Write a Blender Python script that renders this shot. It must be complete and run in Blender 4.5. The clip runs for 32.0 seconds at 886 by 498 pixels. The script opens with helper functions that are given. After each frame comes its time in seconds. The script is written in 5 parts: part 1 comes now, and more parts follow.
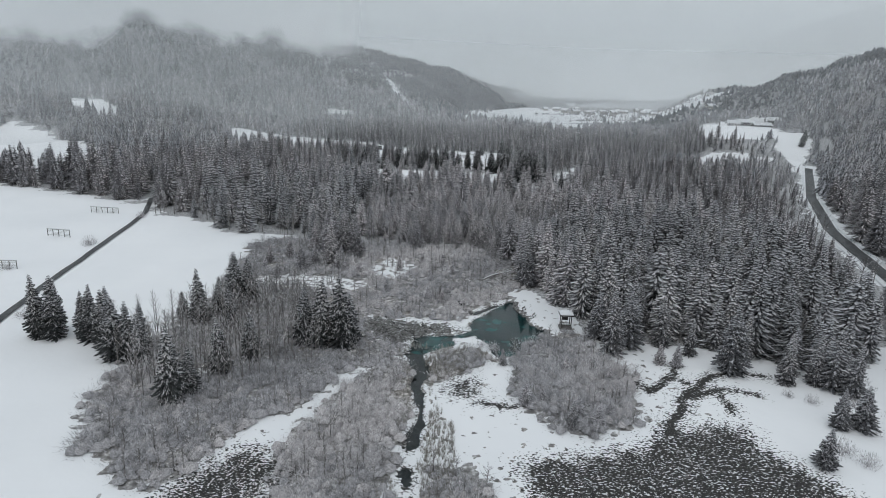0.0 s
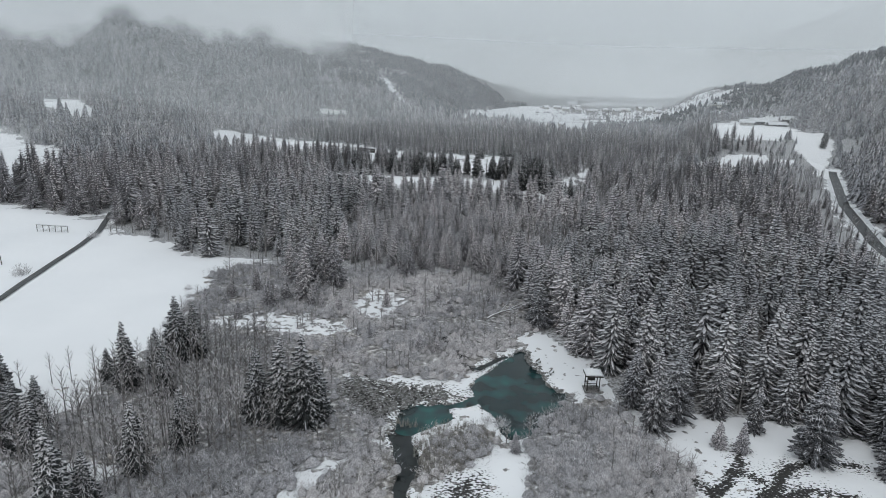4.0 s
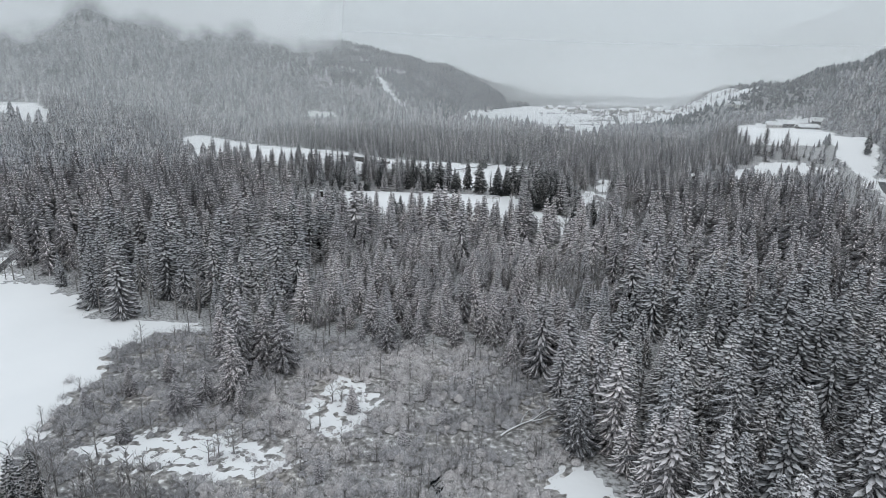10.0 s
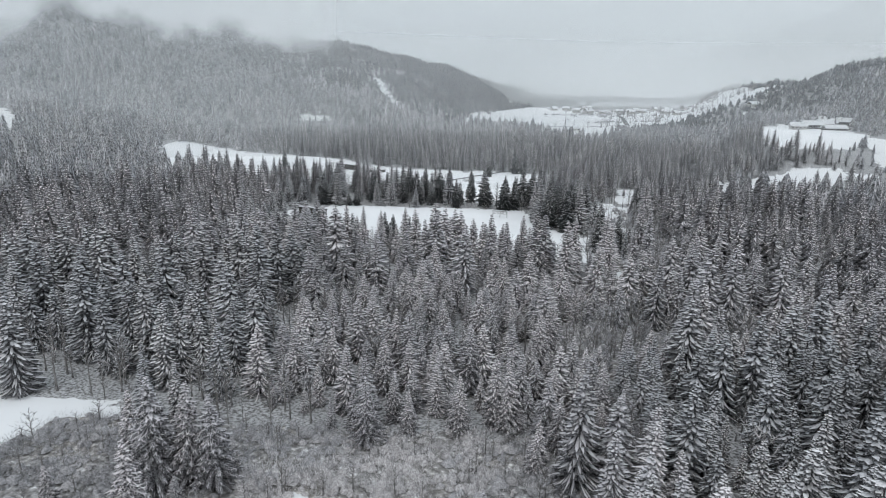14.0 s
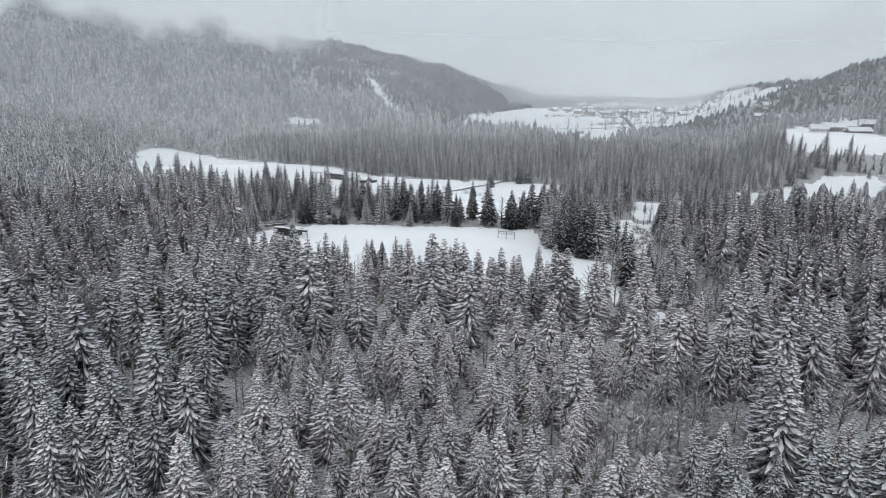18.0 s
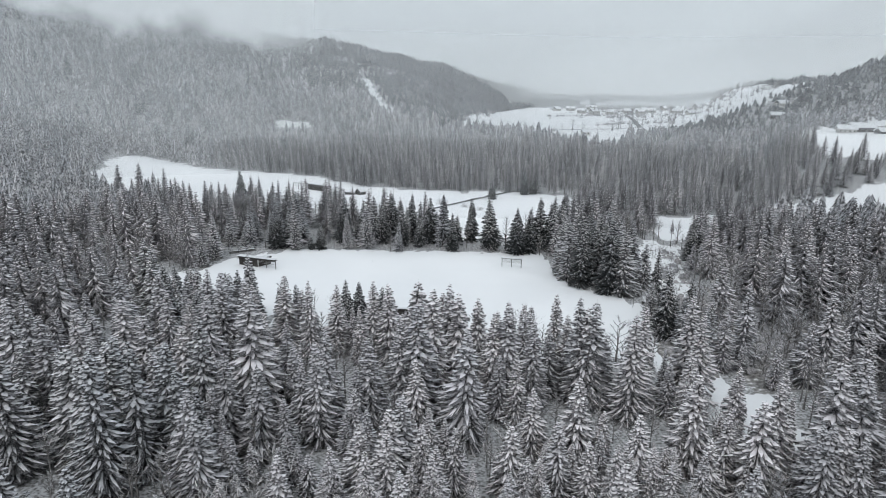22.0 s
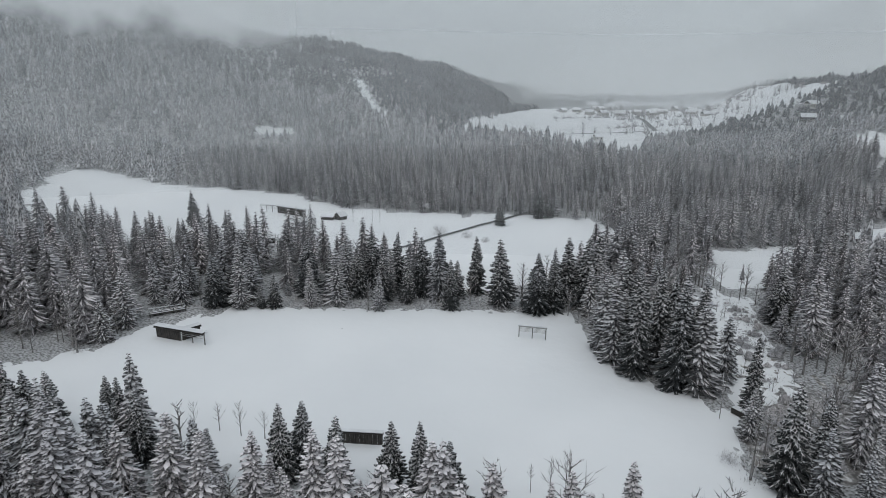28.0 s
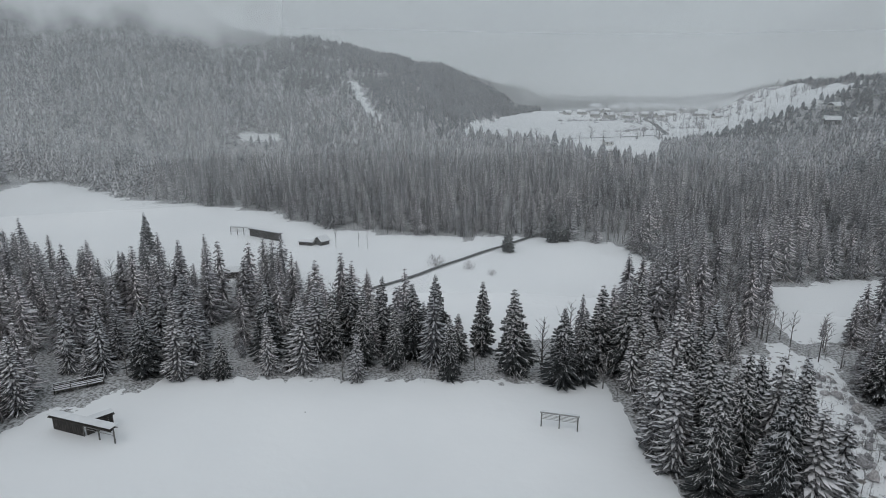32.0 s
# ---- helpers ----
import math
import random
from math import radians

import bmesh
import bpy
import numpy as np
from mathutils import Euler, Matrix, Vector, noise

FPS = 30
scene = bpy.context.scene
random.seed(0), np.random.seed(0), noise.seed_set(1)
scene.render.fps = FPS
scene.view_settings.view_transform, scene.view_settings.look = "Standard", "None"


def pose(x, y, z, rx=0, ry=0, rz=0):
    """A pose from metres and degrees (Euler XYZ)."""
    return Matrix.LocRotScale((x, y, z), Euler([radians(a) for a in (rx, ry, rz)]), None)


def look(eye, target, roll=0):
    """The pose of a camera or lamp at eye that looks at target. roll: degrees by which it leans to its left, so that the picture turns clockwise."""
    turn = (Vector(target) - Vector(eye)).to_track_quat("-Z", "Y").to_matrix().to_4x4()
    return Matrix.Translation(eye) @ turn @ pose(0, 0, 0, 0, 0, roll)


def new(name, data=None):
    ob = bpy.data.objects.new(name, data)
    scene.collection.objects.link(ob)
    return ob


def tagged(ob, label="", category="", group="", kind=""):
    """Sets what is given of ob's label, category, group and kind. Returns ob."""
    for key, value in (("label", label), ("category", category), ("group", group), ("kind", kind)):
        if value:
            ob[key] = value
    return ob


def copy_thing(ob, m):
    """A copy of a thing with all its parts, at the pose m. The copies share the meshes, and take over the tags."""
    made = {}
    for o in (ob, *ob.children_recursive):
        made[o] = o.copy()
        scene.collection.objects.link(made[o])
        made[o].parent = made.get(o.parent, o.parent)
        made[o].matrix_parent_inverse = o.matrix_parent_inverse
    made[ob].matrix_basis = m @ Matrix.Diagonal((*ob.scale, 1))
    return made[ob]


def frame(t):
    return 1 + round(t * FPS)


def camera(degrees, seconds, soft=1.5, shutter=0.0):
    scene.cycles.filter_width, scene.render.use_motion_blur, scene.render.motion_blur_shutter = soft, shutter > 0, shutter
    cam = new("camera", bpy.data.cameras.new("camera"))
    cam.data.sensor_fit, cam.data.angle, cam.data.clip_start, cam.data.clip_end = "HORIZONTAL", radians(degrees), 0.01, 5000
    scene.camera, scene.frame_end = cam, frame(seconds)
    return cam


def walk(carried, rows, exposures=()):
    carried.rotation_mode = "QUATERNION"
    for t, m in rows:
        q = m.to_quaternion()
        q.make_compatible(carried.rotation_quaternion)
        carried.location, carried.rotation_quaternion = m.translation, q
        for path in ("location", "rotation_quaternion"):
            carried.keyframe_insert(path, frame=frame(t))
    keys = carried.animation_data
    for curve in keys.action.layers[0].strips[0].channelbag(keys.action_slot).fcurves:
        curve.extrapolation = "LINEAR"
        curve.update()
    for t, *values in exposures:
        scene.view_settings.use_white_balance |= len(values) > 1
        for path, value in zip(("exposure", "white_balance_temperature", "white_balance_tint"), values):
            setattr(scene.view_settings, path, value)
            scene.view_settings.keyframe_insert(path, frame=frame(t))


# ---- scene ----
cam = camera(70.3, 32.0, soft=0.9)
PATH = [
    (0, (0.739, 3.23, 71.469), (0.699, 5.157, 70.935), 2.2),
    (0.5, (0.677, 7.912, 71.463), (0.637, 9.839, 70.927), 2.2),
    (1, (0.727, 12.848, 71.493), (0.688, 14.775, 70.957), 2.2),
    (1.5, (0.808, 17.819, 71.488), (0.77, 19.745, 70.952), 2.1),
    (2, (0.762, 22.766, 71.531), (0.723, 24.692, 70.994), 2.1),
    (2.5, (0.745, 27.884, 71.569), (0.707, 29.81, 71.031), 2.1),
    (3, (0.736, 33.072, 71.526), (0.697, 34.998, 70.988), 2.1),
    (3.5, (0.694, 38.115, 71.452), (0.657, 40.041, 70.913), 2.0),
    (5.5, (0.655, 59.407, 70.97), (0.618, 61.333, 70.43), 2.0),
    (6, (1.086, 64.508, 71.032), (1.047, 66.434, 70.492), 1.9),
    (6.5, (1.236, 69.454, 71.11), (1.198, 71.379, 70.57), 1.9),
    (7, (1.357, 74.784, 71.289), (1.318, 76.709, 70.749), 1.9),
    (7.5, (1.471, 80.581, 71.329), (1.431, 82.506, 70.789), 1.8),
    (8, (1.57, 86.289, 71.148), (1.528, 88.213, 70.607), 1.6),
    (8.5, (1.339, 91.965, 70.988), (1.298, 93.89, 70.446), 1.6),
    (9, (1.252, 97.775, 70.978), (1.211, 99.7, 70.436), 1.7),
    (9.5, (1.044, 103.063, 70.889), (1.004, 104.988, 70.348), 1.7),
    (10, (0.792, 108.359, 70.875), (0.754, 110.284, 70.333), 1.8),
    (10.5, (0.528, 113.796, 70.913), (0.491, 115.721, 70.372), 1.9),
    (11, (0.165, 119.693, 70.62), (0.129, 121.618, 70.08), 1.9),
    (11.5, (-0.146, 125.826, 69.948), (-0.183, 127.751, 69.405), 1.8),
    (12, (-0.382, 131.675, 69.49), (-0.42, 133.6, 68.949), 1.6),
    (12.5, (-0.406, 137.191, 69.324), (-0.443, 139.116, 68.784), 1.7),
    (13, (-0.029, 142.366, 69.344), (-0.069, 144.292, 68.806), 1.6),
    (13.5, (0.342, 147.815, 69.434), (0.3, 149.741, 68.896), 1.5),
    (14, (0.508, 153.239, 69.514), (0.463, 155.164, 68.976), 1.4),
    (14.5, (0.496, 158.777, 69.587), (0.452, 160.702, 69.048), 1.3),
    (16.5, (-0.8, 179.331, 69.749), (-0.838, 181.257, 69.209), 1.2),
    (17, (-1.034, 184.395, 69.739), (-1.069, 186.321, 69.202), 1.3),
    (17.5, (-1.215, 189.571, 69.723), (-1.25, 191.498, 69.186), 1.4),
    (18, (-1.01, 194.878, 69.756), (-1.047, 196.804, 69.218), 1.2),
    (18.5, (-0.762, 200.423, 69.794), (-0.799, 202.349, 69.256), 1.2),
    (19, (-0.638, 206.016, 69.766), (-0.675, 207.942, 69.227), 1.0),
    (19.5, (-0.588, 211.561, 69.722), (-0.626, 213.487, 69.183), 1.0),
    (20, (-0.568, 216.925, 69.644), (-0.605, 218.85, 69.104), 0.8),
    (20.5, (-0.414, 222.272, 69.572), (-0.452, 224.197, 69.032), 1.0),
    (21, (-0.222, 227.864, 69.616), (-0.261, 229.79, 69.076), 1.0),
    (21.5, (0.135, 233.555, 69.719), (0.094, 235.48, 69.179), 0.8),
    (22, (0.559, 239.17, 69.795), (0.519, 241.095, 69.254), 0.8),
    (22.5, (0.798, 244.741, 69.832), (0.756, 246.665, 69.291), 0.7),
    (23, (0.919, 250.286, 69.821), (0.874, 252.21, 69.278), 0.6),
    (23.5, (1.043, 255.979, 69.828), (0.999, 257.903, 69.285), 0.5),
    (24, (1.087, 261.661, 69.825), (1.042, 263.586, 69.281), 0.3),
    (25, (0.96, 272.67, 69.563), (0.915, 274.594, 69.019), 0.3),
    (25.5, (0.97, 278.159, 69.55), (0.922, 280.083, 69.008), 0.0),
    (27.5, (0.946, 300.226, 69.165), (0.9, 302.151, 68.624), 0.4),
    (28, (0.793, 305.891, 69.134), (0.749, 307.816, 68.594), 0.5),
    (28.5, (0.731, 311.317, 69.159), (0.686, 313.242, 68.619), 0.4),
    (29, (0.593, 316.757, 69.145), (0.55, 318.682, 68.605), 0.4),
    (29.5, (0.578, 322.289, 69.075), (0.534, 324.215, 68.536), 0.4),
    (30, (0.587, 327.888, 68.97), (0.544, 329.814, 68.432), 0.4),
    (30.5, (0.442, 333.495, 68.841), (0.399, 335.421, 68.305), 0.3),
    (31, (0.388, 339.595, 68.712), (0.345, 341.522, 68.176), 0.3),
    (31.5, (0.437, 345.479, 68.644), (0.393, 347.405, 68.108), 0.3),
    (32, (0.663, 350.988, 68.767), (0.617, 352.914, 68.231), 0.3),
]
walk(cam, [(t, look(eye, target, roll)) for t, eye, target, roll in PATH],
     [(0, 0.05), (6, 0.2), (13, 0.36), (20, 0.41), (24, 0.29), (28, -0.08), (32, -0.18)])

# ---- world and light ----
world = bpy.data.worlds.new("overcast")
scene.world = world
world.use_nodes = True
wn, wl = world.node_tree.nodes, world.node_tree.links
wn.clear()
sky = wn.new("ShaderNodeTexSky")
sky.sky_type, sky.sun_disc = "NISHITA", False
sky.sun_elevation, sky.sun_rotation, sky.dust_density = radians(28), radians(150), 4.0
grey = wn.new("ShaderNodeHueSaturation")
grey.inputs["Saturation"].default_value = 0.25
wl.new(sky.outputs[0], grey.inputs["Color"])
cloud = wn.new("ShaderNodeTexNoise")
cloud.inputs["Scale"].default_value, cloud.inputs["Detail"].default_value = 2.2, 5.0
ramp = wn.new("ShaderNodeValToRGB")
ramp.color_ramp.elements[0].position, ramp.color_ramp.elements[1].position = 0.3, 0.75
ramp.color_ramp.elements[0].color = (5.5, 6.15, 6.7, 1)
ramp.color_ramp.elements[1].color = (6.85, 7.6, 8.12, 1)
wl.new(cloud.outputs["Fac"], ramp.inputs["Fac"])
over = wn.new("ShaderNodeMix")
over.data_type = "RGBA"
over.inputs["Factor"].default_value = 0.88
wl.new(grey.outputs[0], over.inputs["A"])
wl.new(ramp.outputs[0], over.inputs["B"])
back = wn.new("ShaderNodeBackground")
back.inputs["Strength"].default_value = 0.1
wl.new(over.outputs["Result"], back.inputs["Color"])
wl.new(back.outputs[0], wn.new("ShaderNodeOutputWorld").inputs[0])

sun = new("sun", bpy.data.lights.new("sun", "SUN"))
sun.data.energy, sun.data.angle, sun.data.color = 0.5, radians(40), (1.0, 0.97, 0.93)
sun.matrix_world = look((0, 0, 400), (120, 210, 0))


# ---- materials ----
def material(name, rough=0.9):
    m = bpy.data.materials.new(name)
    m.use_nodes = True
    b = m.node_tree.nodes["Principled BSDF"]
    b.inputs["Roughness"].default_value = rough
    return m, m.node_tree.nodes, m.node_tree.links, b


def noise_node(n, l, scale, detail=3.0, stretch=None):
    g = n.new("ShaderNodeNewGeometry")
    t = n.new("ShaderNodeTexNoise")
    t.inputs["Scale"].default_value, t.inputs["Detail"].default_value = scale, detail
    if stretch:
        mp = n.new("ShaderNodeMapping")
        mp.inputs["Scale"].default_value = stretch
        l.new(g.outputs["Position"], mp.inputs["Vector"])
        l.new(mp.outputs[0], t.inputs["Vector"])
    else:
        l.new(g.outputs["Position"], t.inputs["Vector"])
    return t.outputs["Fac"]


def ramp_node(n, l, fac, stops):
    r = n.new("ShaderNodeValToRGB")
    e = r.color_ramp.elements
    while len(e) < len(stops):
        e.new(0.5)
    for k, (p, c) in enumerate(stops):
        e[k].position = p
        e[k].color = (*c, 1)
    l.new(fac, r.inputs["Fac"])
    return r.outputs["Color"]


def mix_node(n, l, fac, a, b, blend="MIX"):
    m = n.new("ShaderNodeMix")
    m.data_type, m.blend_type = "RGBA", blend
    for sock, v in (("Factor", fac), ("A", a), ("B", b)):
        if isinstance(v, (int, float)):
            m.inputs[sock].default_value = v
        elif isinstance(v, tuple):
            m.inputs[sock].default_value = (*v, 1)
        else:
            l.new(v, m.inputs[sock])
    return m.outputs["Result"]


def bump_node(n, l, b, fac, strength, dist):
    u = n.new("ShaderNodeBump")
    u.inputs["Strength"].default_value, u.inputs["Distance"].default_value = strength, dist
    l.new(fac, u.inputs["Height"])
    l.new(u.outputs[0], b.inputs["Normal"])


def simple(name, ca, cb, scale=2.0, rough=0.9, stretch=None, bump=0.0, island=0.0, lo=0.35, hi=0.65, clump=0.0, tone=0.0):
    """Two colours mixed by grain, with a slower stain over them."""
    m, n, l, b = material(name, rough)
    f = noise_node(n, l, scale, 4.0, stretch)
    c = ramp_node(n, l, f, [(lo, ca), (hi, cb)])
    slow = noise_node(n, l, scale * 0.13, 2.0)
    c = mix_node(n, l, 0.45, c, ramp_node(n, l, slow, [(0.3, (0.62,) * 3), (0.7, (1, 1, 1))]), "MULTIPLY")
    if clump:
        big = noise_node(n, l, clump, 1.0)
        c = mix_node(n, l, 0.7, c, ramp_node(n, l, big, [(0.36, (0.5,) * 3), (0.6, (1, 1, 1))]), "MULTIPLY")
    if tone:
        # every plant's tone holds its frost, painted stand shade and own cast, cold or reddish
        at = n.new("ShaderNodeAttribute")
        at.attribute_name = "tone"
        c = mix_node(n, l, tone, c, ramp_node(n, l, at.outputs["Fac"], [(0.0, (0.48, 0.49, 0.52)), (0.35, (0.78, 0.79, 0.83)), (0.7, (1.0, 0.975, 0.985)), (1.0, (1.2, 1.17, 1.18))]), "MULTIPLY")
    if island:
        g = n.new("ShaderNodeNewGeometry")
        c = mix_node(n, l, island, c, ramp_node(n, l, g.outputs["Random Per Island"], [(0, (0.45,) * 3), (1, (1, 1, 1))]), "MULTIPLY")
    l.new(c, b.inputs["Base Color"])
    if bump:
        bump_node(n, l, b, f, bump, 0.1)
    return m


SNOW = (0.82, 0.83, 0.85)
m_snow = simple("snow_cover", (0.74, 0.755, 0.78), SNOW, 0.5, 0.75, bump=0.1)
m_bough = simple("snow_on_boughs", (0.78, 0.755, 0.775), (0.98, 0.95, 0.97), 2.6, 0.8, island=0.25, lo=0.3, hi=0.5, tone=0.6)
m_needle = simple("spruce_needles", (0.03, 0.029, 0.0312), (0.55, 0.535, 0.552), 5.0, 0.85, island=0.3, lo=0.41, hi=0.64, tone=0.6)
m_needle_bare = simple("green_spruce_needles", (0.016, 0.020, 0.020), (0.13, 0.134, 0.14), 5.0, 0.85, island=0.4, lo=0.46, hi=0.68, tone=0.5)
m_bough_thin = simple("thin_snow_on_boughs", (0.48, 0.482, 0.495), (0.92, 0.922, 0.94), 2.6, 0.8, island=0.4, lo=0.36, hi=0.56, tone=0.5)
# distant sets: frost, plus haze put into the colours as greyer, bluer, flatter tones
m_frost = simple("frosted_hazed_needles_distance", (0.09, 0.09, 0.095), (0.60, 0.603, 0.625), 0.9, 0.9, island=0.45, lo=0.4, hi=0.62, tone=0.85)
m_frost_snow = simple("hazed_snow_on_distant_boughs", (0.36, 0.363, 0.375), (0.72, 0.723, 0.74), 0.9, 0.9, island=0.3, lo=0.36, hi=0.56, tone=0.8)
m_slope = simple("hazed_slope_needles", (0.08, 0.085, 0.093), (0.24, 0.25, 0.266), 0.7, 0.9, island=0.3, lo=0.4, hi=0.62, clump=0.02, tone=0.7)
m_slope_snow = simple("hazed_slope_snow_boughs", (0.20, 0.208, 0.218), (0.38, 0.39, 0.405), 0.7, 0.9, island=0.25, lo=0.36, hi=0.6, clump=0.02, tone=0.7)
m_needle_mid = simple("frosted_spruce_needles", (0.022, 0.0222, 0.0242), (0.35, 0.35, 0.363), 5.0, 0.85, island=0.3, lo=0.43, hi=0.64, tone=0.7)
m_bough_mid = simple("patchy_snow_on_boughs", (0.64, 0.642, 0.66), (0.94, 0.94, 0.96), 2.6, 0.8, island=0.3, lo=0.34, hi=0.54, tone=0.65)
m_trunk = simple("grey_trunks", (0.10, 0.095, 0.093), (0.30, 0.288, 0.283), 3.0, 0.95, (1, 1, 0.3))
m_bark = simple("spruce_bark", (0.03, 0.027, 0.025), (0.10, 0.092, 0.088), 4.0, 0.95, (1, 1, 0.2), bump=0.3)
m_twig = simple("bare_twigs", (0.44, 0.428, 0.43), (0.80, 0.785, 0.79), 1.2, 0.95, island=0.35, clump=0.24, tone=0.8)
m_twig_frost = simple("frosted_twigs", (0.76, 0.75, 0.757), (0.97, 0.96, 0.967), 1.2, 0.95, island=0.25, clump=0.24, tone=0.7)
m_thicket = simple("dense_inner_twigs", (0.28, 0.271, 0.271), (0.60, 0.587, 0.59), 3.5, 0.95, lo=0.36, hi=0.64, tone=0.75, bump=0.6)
m_reed = simple("dry_reeds", (0.26, 0.24, 0.21), (0.5, 0.48, 0.45), 2.0, 0.95, island=0.5)
m_board = simple("weathered_boards", (0.022, 0.02, 0.019), (0.075, 0.068, 0.062), 6.0, 0.85, (1, 1, 0.15), bump=0.2)
m_post = simple("grey_posts", (0.10, 0.097, 0.093), (0.26, 0.25, 0.24), 5.0, 0.9, (1, 1, 0.2), bump=0.2)
m_rail = simple("weathered_grey_rails", (0.3, 0.295, 0.29), (0.52, 0.515, 0.51), 5.0, 0.9, (1, 1, 0.2))
m_stone = simple("wet_stones", (0.14, 0.137, 0.133), (0.46, 0.455, 0.45), 2.0, 0.7, island=0.5)
m_cap = simple("snow_flecked_stone", (0.15, 0.146, 0.14), (0.66, 0.665, 0.68), 1.3, 0.8, island=0.6, lo=0.5, hi=0.7)
m_asphalt = simple("wet_asphalt", (0.035, 0.036, 0.038), (0.085, 0.087, 0.09), 0.8, 0.55, bump=0.05)
m_plaster = simple("house_plaster", (0.42, 0.41, 0.39), (0.6, 0.585, 0.56), 0.6, 0.9)
m_glass = simple("dark_window_panes", (0.02, 0.022, 0.025), (0.05, 0.055, 0.06), 1.0, 0.1)


def water_material(name, deep, shallow, lo, hi, scale):
    m, n, l, b = material(name, 0.06)
    f = noise_node(n, l, scale, 2.5)
    l.new(ramp_node(n, l, f, [(lo, deep), (hi, shallow)]), b.inputs["Base Color"])
    b.inputs["IOR"].default_value = 1.33
    bump_node(n, l, b, noise_node(n, l, 3.0, 2.0), 0.04, 0.05)
    return m


m_pond = water_material("teal_spring_water", (0.010, 0.024, 0.026), (0.014, 0.098, 0.092), 0.48, 0.72, 0.13)
m_creek = water_material("dark_creek_water", (0.008, 0.012, 0.013), (0.03, 0.036, 0.036), 0.4, 0.8, 0.2)

# the ground reads its cover from the sheet: red forest floor, green wet marsh, blue brush and dead grass
m_ground, gn, gl, gb = material("snowy_ground", 0.85)
cover = gn.new("ShaderNodeAttribute")
cover.attribute_name = "cover"
split = gn.new("ShaderNodeSeparateColor")
gl.new(cover.outputs["Color"], split.inputs[0])
fine = noise_node(gn, gl, 1.6, 5.0)
mid = noise_node(gn, gl, 0.35, 4.0)
slow = noise_node(gn, gl, 0.02, 3.0)
snow_c = ramp_node(gn, gl, slow, [(0.3, (0.77, 0.78, 0.80)), (0.7, (0.84, 0.845, 0.86))])
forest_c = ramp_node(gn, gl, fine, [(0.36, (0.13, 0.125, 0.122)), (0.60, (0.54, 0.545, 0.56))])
marsh_c = ramp_node(gn, gl, noise_node(gn, gl, 3.2, 3.0), [(0.42, (0.012, 0.012, 0.012)), (0.62, (0.05, 0.047, 0.043)), (0.72, (0.16, 0.155, 0.15))])
patch = noise_node(gn, gl, 0.75, 7.0)
brush_c = ramp_node(gn, gl, patch, [(0.38, (0.13, 0.125, 0.123)), (0.53, (0.30, 0.292, 0.29)), (0.60, (0.46, 0.455, 0.455)), (0.66, (0.76, 0.765, 0.78))])


tan = ramp_node(gn, gl, noise_node(gn, gl, 0.05, 3.0), [(0.45, (1, 1, 1)), (0.7, (1.02, 0.97, 0.91))])
brush_c = mix_node(gn, gl, 1.0, brush_c, tan, "MULTIPLY")


def ragged(channel, cut):
    """A cover channel with a broken, irregular rim."""
    add = gn.new("ShaderNodeMath")
    add.operation = "MULTIPLY_ADD"
    gl.new(noise_node(gn, gl, 0.4, 7.0), add.inputs[0])
    add.inputs[1].default_value = 1.3
    gl.new(split.outputs[channel], add.inputs[2])
    half = gn.new("ShaderNodeMath")
    half.operation = "MULTIPLY"
    gl.new(add.outputs[0], half.inputs[0])
    half.inputs[1].default_value = 0.5
    return ramp_node(gn, gl, half.outputs[0], [(cut / 2, (0, 0, 0)), (cut / 2 + 0.015, (1, 1, 1))])


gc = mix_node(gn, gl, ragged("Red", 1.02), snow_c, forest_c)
gc = mix_node(gn, gl, ragged("Blue", 1.0), gc, brush_c)
wetness = gn.new("ShaderNodeMath")
wetness.operation = "MULTIPLY_ADD"
gl.new(split.outputs["Green"], wetness.inputs[0])
wetness.inputs[1].default_value = 0.29
gl.new(noise_node(gn, gl, 2.1, 2.5, (0.8, 1.3, 1.0)), wetness.inputs[2])
wet_f = ramp_node(gn, gl, wetness.outputs[0], [(0.675, (0, 0, 0)), (0.69, (1, 1, 1))])
gate = ramp_node(gn, gl, split.outputs["Green"], [(0.02, (0, 0, 0)), (0.08, (1, 1, 1))])
gc = mix_node(gn, gl, mix_node(gn, gl, 1.0, wet_f, gate, "MULTIPLY"), gc, marsh_c)
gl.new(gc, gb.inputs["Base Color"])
bump_node(gn, gl, gb, mid, 0.25, 0.5)


# ---- plan ----
def poly(text):
    return np.array([[float(v) for v in p.split(",")] for p in text.split()])


def inside(pts, pg):
    x, y = pts[:, 0], pts[:, 1]
    res = np.zeros(len(pts), bool)
    j = len(pg) - 1
    for i in range(len(pg)):
        (xi, yi), (xj, yj) = pg[i], pg[j]
        hit = ((yi > y) != (yj > y)) & (x < (xj - xi) * (y - yi) / (yj - yi + 1e-9) + xi)
        res ^= hit
        j = i
    return res


def wobble(pts, scale, seed):
    """Smooth noise of about -1 to 1 from a few turned waves."""
    r = np.random.RandomState(seed)
    v = np.zeros(len(pts))
    for k in range(7):
        a, f, p = r.uniform(0, 6.28), r.uniform(0.6, 2.4) / scale, r.uniform(0, 6.28)
        v += np.sin((pts[:, 0] * math.cos(a) + pts[:, 1] * math.sin(a)) * f * 6.28 + p) / (0.8 + k * 0.25)
    return v / 2.6


def near_line(pts, line):
    """Distance from a run of straight pieces."""
    d = np.full(len(pts), 1e9)
    for a, b in zip(line[:-1], line[1:]):
        ab = b - a
        t = np.clip(((pts - a) @ ab) / (ab @ ab), 0, 1)
        d = np.minimum(d, np.hypot(*(pts - a - t[:, None] * ab).T))
    return d


